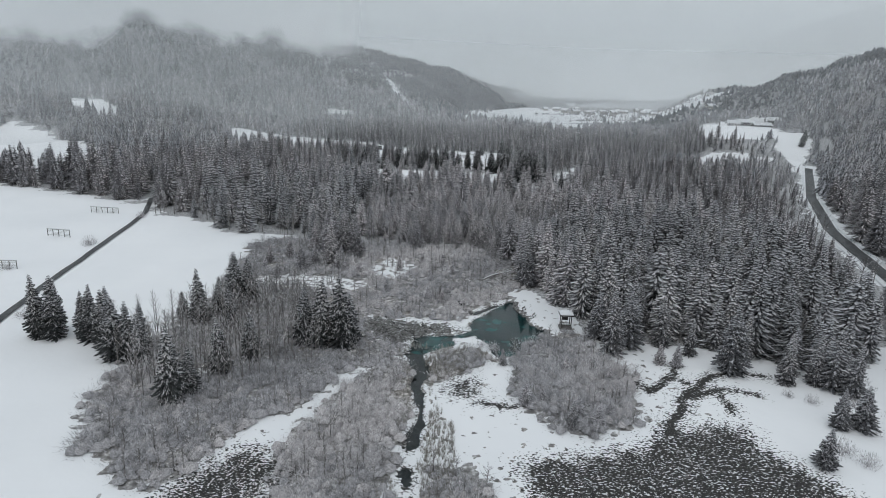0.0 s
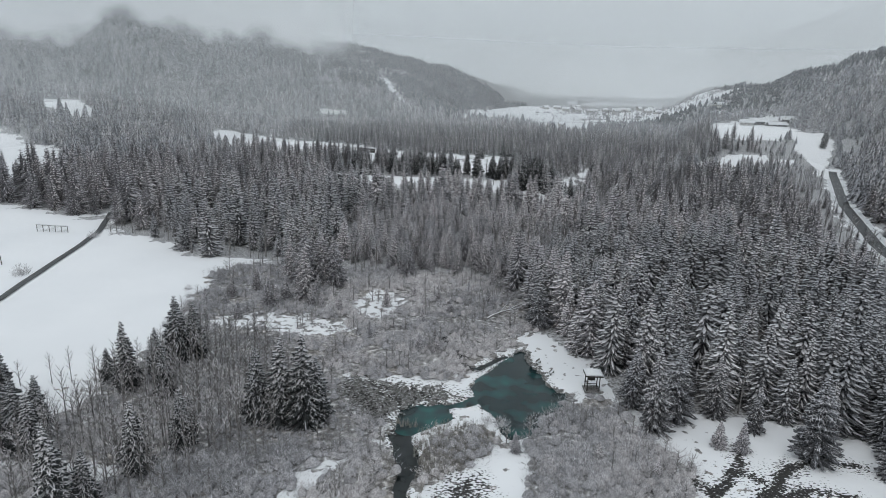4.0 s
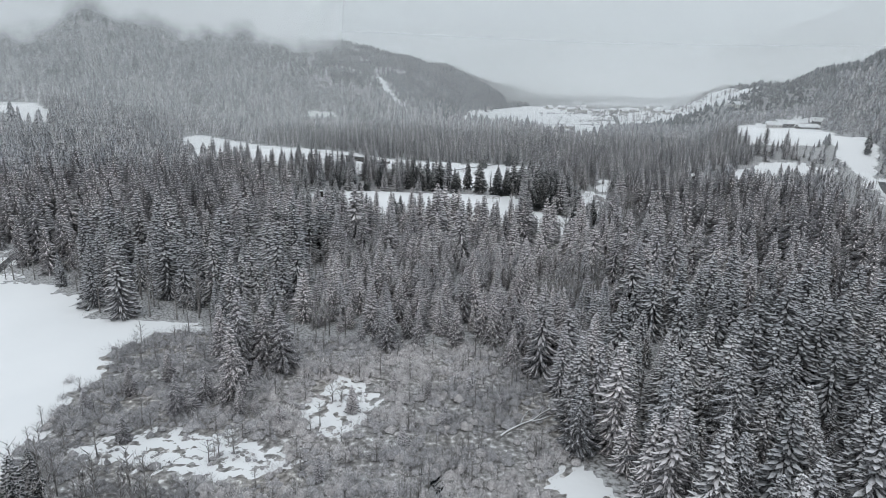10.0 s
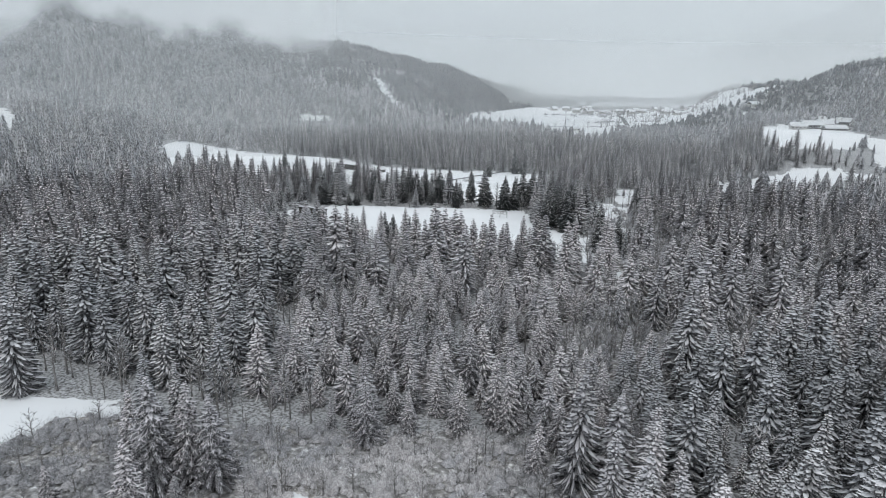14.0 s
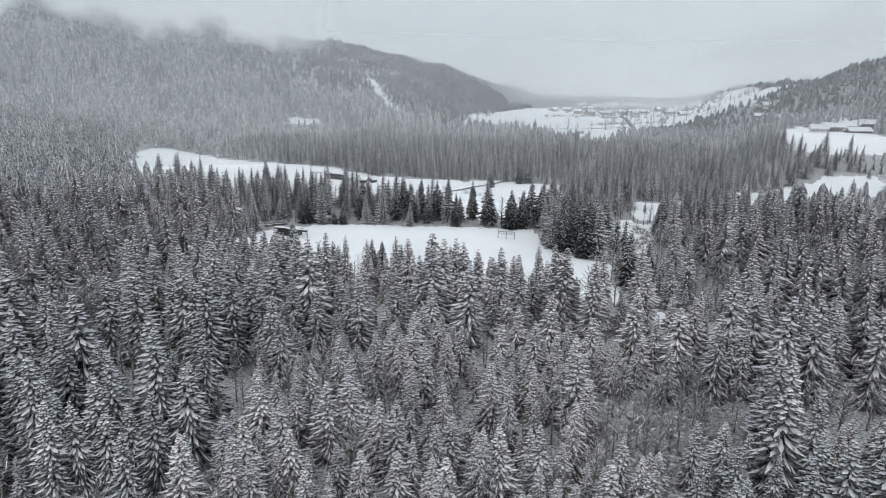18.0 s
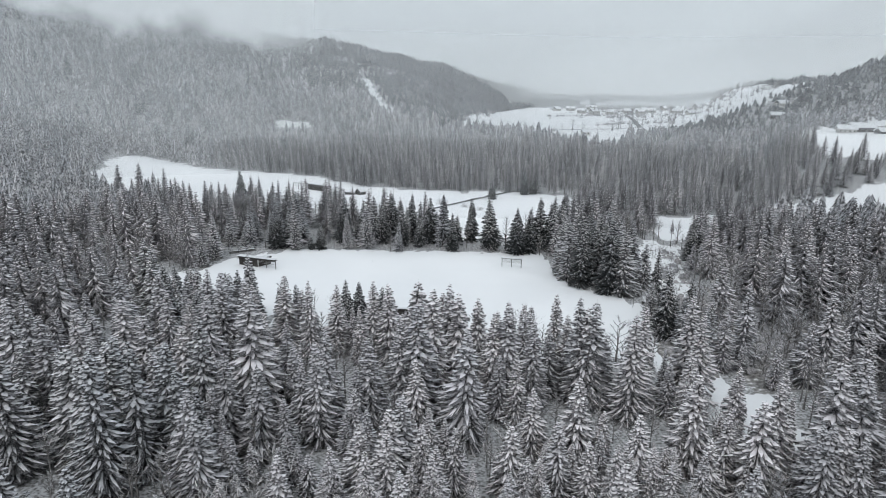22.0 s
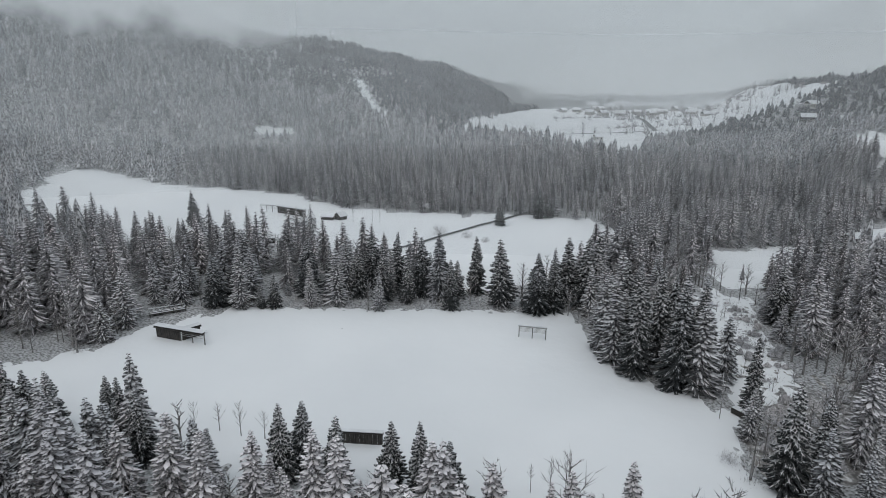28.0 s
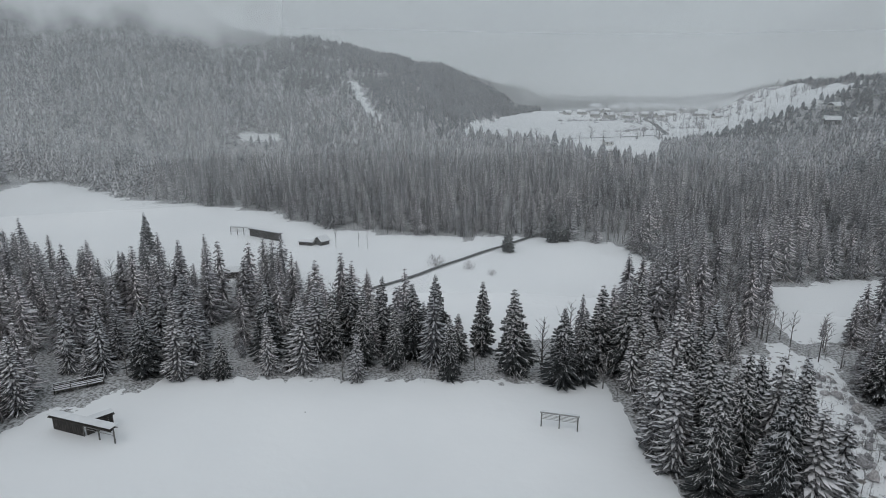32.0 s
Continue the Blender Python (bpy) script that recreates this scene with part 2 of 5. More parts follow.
def shaken(pts, scale=18, amount=2.5, seed=3):
    return pts + amount * np.stack([wobble(pts, scale, seed), wobble(pts, scale, seed + 1)], 1)


MEADOW_SOUTH = poly("-57,40 -57,97 -73,113 -78,127 -81,140 -100,154 -120,150 -300,110 -300,40")
MEADOW_WEST = poly("-420,330 -269,362 -169,325 -155,302 -127,299 -104,277 -82,271 -67,269 -78,262 -78,246 -70,238 -74,226 -72,208 -76,193 -84,184 -118,182 -129,172 -340,150")
FIELD_NORTHWEST = poly("-430,600 -314,548 -236,410 -285,405 -400,470")
FIELD_HILL = poly("-440,710 -395,695 -342,655 -348,625 -385,632 -425,662")
FIELD_FOOT = poly("-186,866 -150,866 -148,886 -186,889")
MEADOW_RACKS = poly("-109,441 -94,452 -83,469 -74,478 -60,483 -17,484 34,483 39,451 40,443 52,438 59,427 59,416 53,407 52,388 30,384 16,389 -19,391 -51,406 -93,417 -114,426")
MEADOW_LANE = poly("-250,680 -258,705 -255,722 -233,738 -199,703 -159,686 -100,667 -66,639 -40,626 6,618 47,618 67,606 76,579 62,545 36,512 4,501 -22,520 -60,552 -130,556 -200,590 -240,640")
MEADOW_EAST = poly("102,557 166,567 190,597 260,612 300,600 205,563 160,556 126,526 105,507 88,512")
CLEARING = poly("76,502 86,507 97,501 96,490 87,480 83,462 82,440 78,422 62,422 63,440 64,455 66,483")
STRIP_WEST = poly("-340,150 -129,172 -118,182 -84,184 -78,190 -74,206 -66,200 -70,160 -74,138 -81,140 -100,154 -120,150 -300,110")
BROADLEAF = [poly("30,322 58,324 62,308 42,292 24,294"), poly("57,414 62,420 66,398 64,377 54,375 55,390"), poly("76,408 117,418 92,374 72,374"), poly("58,398 92,418 94,442 76,432 60,424"), poly("150,330 176,360 200,420 170,430 140,370")]
TRACK = poly("46,396 56,402 62,384 70,366 72,352 60,350 54,362 54,376")
GLADE = poly("-84,268 -39,262 20,264 24,214 38,196 40,172 50,171 74,170 90,160 98,150 128,178 144,160 146,60 -60,60 -60,97 -76,113 -82,140 -104,158 -80,190 -74,206")
FIELD_VILLAGE = poly("-7,1028 78,939 126,841 149,831 175,900 207,997 290,1080 373,1146 440,1290 520,1400 600,1560 640,1700 600,1860 470,1880 330,1790 150,1600 70,1420 20,1200")
FIELD_EAST = poly("243,655 252,690 268,740 286,790 308,812 330,822 356,815 376,802 362,745 336,685 322,660 300,644 268,646")
FIELD_ROAD = poly("330,676 368,692 352,650 328,606 306,566 296,562 304,600 312,640")
FIELD_SLOPE = poly("425,1050 440,1075 480,1230 540,1424 610,1610 680,1800 640,1820 590,1700 480,1500 400,1400 350,1250 320,1110 370,1060")
POND = poly("6,177 9,185 15,193 18,199 21,199 21,193 24,185 24,181 28,176 28,173 24,167 19,159 13,157 11,164 7,172")
POND_SMALL = poly("-9,158 -10,162 -10,166 -6,169 2,170 6,174 8,171 4,169 1,167 1,163 -5,158")
CREEK = poly("-9,157 -7,148 -6,142 -7,137 -5,129 -6,120 -7,111 -7,104 -5,97 -6,60")
MARSH_ARMS = [poly("46,148 49,142 57,150 60,157"), poly("57,150 59,146"), poly("59,140 66,144 65,132"), poly("66,144 75,142"), poly("7,132 12,131 16,131"), poly("67,151 75,154 82,152")]
CREEK_NORTH = poly("15,196 7,187 4,189 4,195 -1,205 -3,209")
MARSH_EAST = poly("14,60 16,99 14,108 20,113 25,113 33,116 40,118 45,123 48,128 52,125 59,128 66,127 66,120 69,115 74,109 76,100 84,60")
MARSH_WEST = poly("-52,60 -49,94 -48,98 -42,108 -38,112 -34,109 -27,104 -30,97 -27,60")
MARSH_CHANNEL = poly("67,151 62,145 57,140 53,132 47,123")
MARSH_POOL = poly("-1,137 3,144 7,144 8,138 7,134 1,134")
STONES = poly("-25,172 -24,179 -21,182 -17,180 -10,178 -2,178 5,173 2,171 -5,169 -9,166 -13,162 -14,159 -19,165")
ROAD_EAST = poly("146,95 152,142 158,190 176,257 197,330 242,435 300,548 316,580")
LANE_WEST = poly("-118,120 -127,165 -135,204 -142,243 -152,300 -168,340")
LANE_NORTH = poly("-30,545 -13,563 -3,577 19,603 42,630")
CUT = poly("-66,934 -95,1020 -118,1100 -133,1172")
SNOW_WEST = poly("-72,209 -66,216 -55,219 -43,219 -29,214 -26,208 -38,203 -50,204 -65,207")
SNOW_MID = poly("-31,224 -27,248 -20,241 -13,235 -16,225 -21,214")
SNOW_POND = poly("18,209 27,211 32,200 34,191 37,183 33,174 29,177 25,185 22,196")
BRUSH_SOUTH = poly("-29,121 -25,135 -14,153 -9,151 -8,134 -8,117 -10,111 -10,97 -9,60 -27,60 -29,95 -30,104 -32,111")
BRUSH_WEST = poly("-70,108 -78,127 -77,141 -64,136 -51,141 -33,149 -22,150 -30,134 -33,124 -41,121 -45,110 -48,99 -55,95 -60,101")
BRUSH_EAST = poly("18,157 26,172 39,175 40,162 46,151 44,139 43,127 32,121 25,121 19,129 16,139")
BRUSH_NORTH = poly("-66,198 -77,206 -81,222 -80,240 -85,252 -80,264 -60,268 -39,264 22,264 24,216 26,202 15,200 8,192 4,182 -10,183 -24,182")
BRUSH_GROVE = poly("-84,143 -76,172 -76,204 -48,202 -26,182 -14,170 -14,150 -36,140 -62,142")
BRUSH_FRONT = poly("-2,106 5,108 9,100 8,84 -3,84")
BRUSH_ISLE = poly("-12,128 -4,140 6,148 14,158 6,160 -4,152")


def foot_left(x):
    return np.interp(x, [-2500, -700, -414, -300, -215, -165, -68, 0, 160, 400, 900], [500, 750, 840, 825, 838, 835, 820, 1060, 1900, 3200, 6000])


def foot_right(y):
    return np.interp(y, [-500, 100, 182, 257, 330, 435, 592, 780, 910, 1010, 1070, 1110, 1232, 1424, 1800, 3000], [60, 150, 172, 194, 214, 260, 334, 408, 432, 430, 402, 425, 505, 570, 720, 2600])


def ridge(x):
    """How far off the mountain's crest lies."""
    return np.interp(x, [-400, -262, -200, -140, -45, 45, 118, 240, 400], [1120, 1200, 1330, 1500, 1700, 1750, 1900, 2400, 3600])


def height(x, y):
    x, y = np.asarray(x, float), np.asarray(y, float)
    p = np.stack([x.ravel(), y.ravel()], 1)
    fl, rl = foot_left(x), ridge(x)
    top = np.interp(x, [-1400, -600, -400, -262, -200, -140, -45, 45, 118, 240, 400], [190, 130, 112, 108, 111, 103, 79, 48, 38, 22, 16])
    h = top * np.clip((y - fl) / np.maximum(rl - fl, 200), 0, 1) ** 0.7 - 0.04 * np.clip(y - rl, 0, 1500)
    ta, tb = np.clip((-x - 230) / 160, 0, 1), np.clip((y - 545) / 105, 0, 1)
    h = h + 31 * ta * tb * tb * (3 - 2 * tb)
    u = np.clip((x - foot_right(y)) * np.interp(y, [950, 1050, 1110, 1250], [0.9, 1.0, 1.0, 0.5]), 0, 260)
    h = h + np.where(u < 60, u, 60 + 0.35 * (u - 60)) * np.interp(y, [1300, 1800], [1.0, 0.3])
    h = h + np.clip((y - 2300) / 1200, 0, 1) ** 1.3 * np.clip((x - 900) * 0.36, 0, 640)
    h = h + 4 * np.exp(-((x - 275) / 85) ** 2 - ((y - 930) / 130) ** 2)
    sa, sb = np.clip((x - 0.30 * y - 5) / 60, 0, 1), np.clip((y - 560) / 120, 0, 1)
    h = h + 26 * sa * sa * (3 - 2 * sa) * sb * sb * (3 - 2 * sb) * np.clip((960 - y) / 110, 0, 1)
    crest = np.interp(y, [1060, 1424, 1803, 2100], [432, 540, 668, 760])
    spur = np.interp(y, [960, 1060, 1424, 1803, 2100], [0, 62, 54, 36, 10]) * np.exp(-(np.minimum(x - crest, 0) / 80) ** 2)
    h = np.maximum(h, spur)
    rough = np.clip((h - 8) / 60, 0, 1)
    h = h + rough * (7 * wobble(p, 330, 5) + 3 * wobble(p, 110, 8)).reshape(x.shape)
    return h + (0.25 * wobble(p, 45, 2)).reshape(x.shape)


OPEN = [MEADOW_SOUTH, MEADOW_WEST, FIELD_NORTHWEST, FIELD_HILL, FIELD_FOOT, MEADOW_RACKS, MEADOW_LANE, MEADOW_EAST, CLEARING, STRIP_WEST, TRACK, GLADE, FIELD_VILLAGE, FIELD_EAST, FIELD_ROAD, FIELD_SLOPE]


def woods(p, margin=0.0):
    """Whether forest grows at the places p."""
    q = shaken(p, 25, 2.0, 21)
    ok = np.ones(len(p), bool)
    for pg in OPEN:
        ok &= ~inside(q, pg)
    ok &= near_line(p, ROAD_EAST) > 7
    ok &= near_line(p, LANE_WEST) > 4
    ok &= near_line(p, CUT) > 5.5
    ok &= p[:, 1] > 64
    return ok


# ---- ground sheet ----
def smooth_loop(pg, steps=5, seed=1, amount=0.5):
    """A closed run of soft curves through a few corners."""
    out = []
    n = len(pg)
    for i in range(n):
        p0, p1, p2, p3 = pg[i - 1], pg[i], pg[(i + 1) % n], pg[(i + 2) % n]
        for k in range(steps):
            t = k / steps
            out.append(0.5 * (2 * p1 + (p2 - p0) * t + (2 * p0 - 5 * p1 + 4 * p2 - p3) * t * t + (3 * p1 - p0 - 3 * p2 + p3) * t ** 3))
    return np.array(out)


def axis(parts):
    v = []
    for a, b, step in parts:
        v += list(np.arange(a, b - 1e-6, step))
    return np.array(v + [parts[-1][1]])


gx = axis([(-4000, -1200, 140), (-1200, -420, 30), (-420, -130, 10), (-130, -64, 3), (-64, 96, 1.25), (96, 200, 5), (200, 700, 10), (700, 1500, 40), (1500, 4000, 140)])
gy = axis([(-1500, 0, 100), (0, 56, 8), (56, 84, 2), (84, 214, 1.25), (214, 280, 2.5), (280, 720, 8), (720, 1500, 20), (1500, 4900, 70)])
GX, GY = np.meshgrid(gx, gy)
flat = np.stack([GX.ravel(), GY.ravel()], 1)
q = shaken(flat, 12, 1.3, 31)
q2 = shaken(flat, 7, 1.6, 37)
gz = height(GX, GY).ravel()
sh = shaken(flat, 7, 0.5, 41)
in_glade = (np.abs(flat[:, 0]) < 100) & (flat[:, 1] > 50) & (flat[:, 1] < 280)


def basin(pg):
    """Metres outside (+) or inside (-) a closed outline."""
    loop = smooth_loop(pg)
    dd = near_line(sh, np.vstack([loop, loop[:1]]))
    return np.where(inside(sh, loop), -dd, dd)


bank = np.minimum(basin(POND), basin(POND_SMALL))
bank = np.minimum(bank, np.minimum(near_line(sh, CREEK) - 0.8 - 0.9 * wobble(flat, 11, 6) - 1.5 * np.clip((flat[:, 1] - 128) / 20, 0, 1), near_line(sh, CREEK_NORTH) - 1.0))
wet = near_line(q2, MARSH_CHANNEL) - 1.4
for arm in MARSH_ARMS:
    wet = np.minimum(wet, near_line(q2, arm) - 0.3)
for pg in (MARSH_EAST, MARSH_WEST, MARSH_POOL, STONES):
    dd = near_line(q2, np.vstack([pg, pg[:1]]))
    wet = np.minimum(wet, np.where(inside(q2, pg), -dd, dd))
wet = np.where(in_glade, wet, 99.0)
gz = gz - 0.22 * np.clip(0.5 - wet / 3.0, 0, 1)
gz = np.where(bank < 1.5, np.minimum(gz, -0.3 + np.clip(bank * 0.55, -0.9, 2.0)), gz)
brush = np.zeros(len(flat), bool)
for pg in (BRUSH_SOUTH, BRUSH_WEST, BRUSH_EAST, BRUSH_NORTH, BRUSH_ISLE, BRUSH_FRONT, BRUSH_GROVE):
    brush |= inside(q2, pg)
light = np.zeros(len(flat), bool)
for pg in (SNOW_WEST, SNOW_MID):
    light = light | inside(q2, pg)
brush &= ~inside(q2, SNOW_POND)
for pg in BROADLEAF:
    brush |= inside(q2, pg)
forest_here = woods(flat)
col = np.zeros((len(flat), 4), np.float32)
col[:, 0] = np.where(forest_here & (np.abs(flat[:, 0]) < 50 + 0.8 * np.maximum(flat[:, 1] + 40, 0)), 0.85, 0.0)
col[:, 1] = np.maximum(np.clip(0.5 - wet / 7.0, 0, 1), np.where(in_glade, np.clip(0.75 - bank / 1.6, 0, 1), 0))
ditch = np.min([near_line(sh, ln) for ln in [MARSH_CHANNEL] + MARSH_ARMS], axis=0)
col[:, 1] = col[:, 1] + np.where(in_glade, np.clip(1.25 - ditch, 0, 1) * 0.8, 0)
col[:, 2] = np.where(brush & light, 0.3, np.where(brush, 0.9, np.where(inside(q, CLEARING), 0.24, np.where(inside(q2, GLADE) & (flat[:, 0] < 60) & (flat[:, 1] < 205), 0.2, 0.0))))
col[:, 3] = 1
nx, ny = len(gx), len(gy)
idx = np.arange(nx * ny).reshape(ny, nx)
quads = np.stack([idx[:-1, :-1], idx[:-1, 1:], idx[1:, 1:], idx[1:, :-1]], -1).reshape(-1, 4)


def mesh_from(name, verts, faces, mats, mat_index=None, smooth=False):
    """A mesh out of arrays of places and of equal faces."""
    me = bpy.data.meshes.new(name)
    k = faces.shape[1]
    me.vertices.add(len(verts))
    me.vertices.foreach_set("co", np.asarray(verts, np.float32).ravel())
    me.loops.add(faces.size)
    me.loops.foreach_set("vertex_index", faces.astype(np.int32).ravel())
    me.polygons.add(len(faces))
    me.polygons.foreach_set("loop_start", np.arange(0, faces.size, k, dtype=np.int32))
    for m in mats:
        me.materials.append(m)
    if mat_index is not None:
        me.polygons.foreach_set("material_index", np.asarray(mat_index, np.int32))
    if smooth:
        me.polygons.foreach_set("use_smooth", np.ones(len(faces), bool))
    me.update(calc_edges=True)
    return me


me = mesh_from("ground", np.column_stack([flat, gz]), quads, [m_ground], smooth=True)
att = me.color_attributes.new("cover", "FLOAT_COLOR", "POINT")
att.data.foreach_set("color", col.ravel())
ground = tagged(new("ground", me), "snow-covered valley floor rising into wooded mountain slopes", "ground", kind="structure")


def part(name, bm, mat, parent, label=""):
    me = bpy.data.meshes.new(name)
    bm.to_mesh(me)
    bm.free()
    me.materials.append(mat)
    ob = new(name, me)
    ob.parent = parent
    if label:
        tagged(ob, label)
    return ob


def solid(bm, size, at, turn=0.0, tilt=0.0, bevel=0.0):
    """A bevelled bar or block into bm."""
    r = bmesh.ops.create_cube(bm, size=1.0, matrix=Matrix.Translation(at) @ Matrix.Rotation(turn, 4, "Z") @ Matrix.Rotation(tilt, 4, "Y") @ Matrix.Diagonal((*size, 1)))
    if bevel:
        vs = set(r["verts"])
        es = [e for e in bm.edges if e.verts[0] in vs and e.verts[1] in vs]
        bmesh.ops.bevel(bm, geom=es, offset=bevel, segments=1, affect="EDGES")
    return bm


def block(size, at, turn=0.0, tilt=0.0, bevel=0.0):
    return solid(bmesh.new(), size, at, turn, tilt, bevel)


def z_at(x, y):
    return float(height(np.array([x]), np.array([y]))[0])


# ---- water ----
def water_sheet(name, outline, z, mat, label):
    bm = bmesh.new()
    bm.faces.new([bm.verts.new((x, y, z)) for x, y in outline])
    bmesh.ops.triangulate(bm, faces=bm.faces[:])
    ob = part(name, bm, mat, None)
    return tagged(ob, label, "water", kind="structure")


def grown(pg, d):
    c = pg.mean(0)
    v = pg - c
    return c + v * (1 + d / np.linalg.norm(v, axis=1))[:, None]


def ribbon(line, width, z, step=4.0):
    """A band along a line, as rows of two places."""
    pts = [line[0]]
    for a, b in zip(line[:-1], line[1:]):
        n = max(1, int(np.linalg.norm(b - a) / step))
        pts += [a + (b - a) * (k + 1) / n for k in range(n)]
    pts = np.array(pts)
    for _ in range(3):
        pts[1:-1] = 0.25 * pts[:-2] + 0.5 * pts[1:-1] + 0.25 * pts[2:]
    d = np.gradient(pts, axis=0)
    d /= np.linalg.norm(d, axis=1)[:, None]
    nrm = np.stack([-d[:, 1], d[:, 0]], 1)
    return pts, nrm


def band(name, line, width, lift, mat, label, category, follow=True, z=0.0, cross=2):
    pts, nrm = ribbon(line, width, 0)
    bm = bmesh.new()
    rows = []
    for k in range(cross + 1):
        off = (k / cross - 0.5) * width
        c = pts + nrm * off
        hz = height(c[:, 0], c[:, 1]) + lift if follow else np.full(len(c), z)
        rows.append([bm.verts.new((*xy, h)) for xy, h in zip(c, hz)])
    for a, b in zip(rows[:-1], rows[1:]):
        for i in range(len(a) - 1):
            bm.faces.new((a[i], a[i + 1], b[i + 1], b[i]))
    bmesh.ops.recalc_face_normals(bm, faces=bm.faces[:])
    for f in bm.faces:
        if f.normal.z < 0:
            f.normal_flip()
    return tagged(part(name, bm, mat, None), label, category, kind="structure")


water_sheet("water_pond", smooth_loop(grown(POND, 1.5)), -0.28, m_pond, "clear teal spring pond with dark deep patches")
water_sheet("water_small_pond", smooth_loop(grown(POND_SMALL, 1.0)), -0.31, m_pond, "small teal pool beside a field of stones")
band("water_creek", CREEK, 6.0, 0, m_creek, "narrow dark creek winding out of the pond", "water", False, -0.34)
band("water_creek_north", CREEK_NORTH, 4.0, 0, m_creek, "narrow dark inlet creek between shrubs", "water", False, -0.34)
band("road", ROAD_EAST, 6.2, 0.30, m_asphalt, "wet dark asphalt road with ploughed snow verges", "road", cross=4)
band("road_west_lane", LANE_WEST, 2.5, 0.30, m_asphalt, "narrow cleared lane across the snowy meadow", "road")
band("road_north_lane", LANE_NORTH, 2.1, 0.30, m_asphalt, "narrow dark lane crossing the snowy meadow", "road")


# ---- conifers ----
def spruce(rng, whorls, boughs, level, slim=0.15, bare=0.08, snow=1.0):
    """A snow-laden spruce of height 1: places, triangles and materials (0 needles, 1 snow, 2 bark).
    Each bough is a bent strip of snow with a dark skirt of twigs hanging from it."""
    V, F, M = [], [], []

    def add(vs, fs, m):
        o = len(V)
        V.extend(vs)
        for f in fs:
            F.append([o + i for i in f])
            M.append(m)

    lean = rng.uniform(-0.012, 0.012, 2)
    sides = 5 if level < 2 else 3
    tv = [(0.012 * math.cos(6.283 * k / sides), 0.012 * math.sin(6.283 * k / sides), 0) for k in range(sides)] + [(lean[0], lean[1], 0.99)]
    add(tv, [(k, (k + 1) % sides, sides) for k in range(sides)], 2)
    core = 6 if level < 2 else 4
    cv = [(0.40 * slim * math.cos(6.283 * k / core), 0.40 * slim * math.sin(6.283 * k / core), bare + 0.05) for k in range(core)] + [(lean[0], lean[1], 0.93)]
    add(cv, [(k, (k + 1) % core, core) for k in range(core)], 0)
    lop = rng.uniform(0, 6.283)
    uneven = rng.uniform(0.05, 0.22)
    wave = rng.uniform(0, 6.283)
    for i in range(whorls):
        f = max(0.03, bare + (0.985 - bare) * max(0.0, (i + rng.uniform(-0.25, 0.25)) / whorls) ** 0.85)
        R0 = 1.2 * slim * (1 - f) ** 0.85 * (1.0 if f > bare + 0.1 else 0.8) * (1 + 0.10 * math.sin(f * 17 + wave)) + 0.005
        n = max(4, int(boughs * (0.5 + 0.65 * (1 - f)) + 0.5))
        a0 = rng.uniform(0, 6.283)
        for j in range(n):
            a = a0 + 6.283 * (j + rng.uniform(-0.3, 0.3)) / n
            R = R0 * rng.uniform(0.66, 1.14) * (1 + uneven * math.cos(a - lop))
            z = f + rng.uniform(-0.010, 0.010)
            dx, dy = math.cos(a), math.sin(a)
            px, py = -dy, dx
            drop = rng.uniform(0.40, 0.62) + 0.16 * (1 - f)
            up = rng.uniform(0.12, 0.30)
            w = min(R * rng.uniform(0.07, 0.10) + 0.0026, rng.uniform(0.0065, 0.0095))
            cx, cy = lean[0] * f, lean[1] * f
            # less snow on the sheltered lower boughs, darkening them in place of shade
            load = 0.62 + 0.7 * min(1.0, max(0.0, (f - 0.12) / 0.5))

            def at(r, side, dz):
                return (cx + dx * R * r + px * side, cy + dy * R * r + py * side, z + R * (-drop * r ** 0.9 + up * r ** 3) + dz)
            if level == 0:
                e = w * 1.7
                s = w * rng.uniform(0.8, 1.2) * load
                add([at(0.02, 0, 0), at(0.98, 0, -0.001), at(0.42, w * 2.0, -e), at(0.42, -w * 2.0, -e), at(0.86, w * 1.7, -e), at(0.86, -w * 1.7, -e)],
                    [(0, 4, 2), (0, 1, 4), (0, 3, 5), (0, 5, 1)], 0)
                lift = 0.0028
                add([at(0.08, 0, lift), at(0.5, s, lift * 0.5), at(0.5, -s, lift * 0.5), at(0.6, 0, lift * 1.6), at(1.03, 0, lift * 0.5)],
                    [(0, 3, 1), (0, 2, 3), (3, 4, 1), (3, 2, 4)], 1)
                for side in (-1, 1):
                    for ta in (rng.uniform(0.3, 0.5), rng.uniform(0.55, 0.8)):
                        add([at(ta, 0, lift), at(ta + 0.09, 0, lift), at(ta + rng.uniform(0.14, 0.24), side * w * rng.uniform(1.9, 2.8) * load, -e * 0.6)], [(0, 1, 2)], 1)
            elif level == 1:
                e = w * 1.6
                add([at(0.02, 0, 0.0), at(0.9, w * 2.3, -e), at(0.9, -w * 2.3, -e)], [(0, 2, 1)], 0)
                s = w * rng.uniform(1.0, 1.5) * load
                add([at(0.08, 0, 0.004), at(0.62, s, 0.001), at(0.62, -s, 0.001), at(1.03, 0, 0.003)], [(0, 3, 1), (0, 2, 3)], 1)
            else:
                w *= 1.6
                add([at(0.0, 0, 0.004), at(0.92, w * 1.8, -w), at(0.92, -w * 1.8, -w)], [(0, 2, 1)], 0)
                s = w * rng.uniform(0.6, 0.95) * snow * load
                add([at(0.1, s * 0.5, 0.008), at(1.02, 0, 0.005), at(0.55, -s, 0.006)], [(0, 2, 1)], 1)
    return np.array(V), np.array(F), np.array(M)


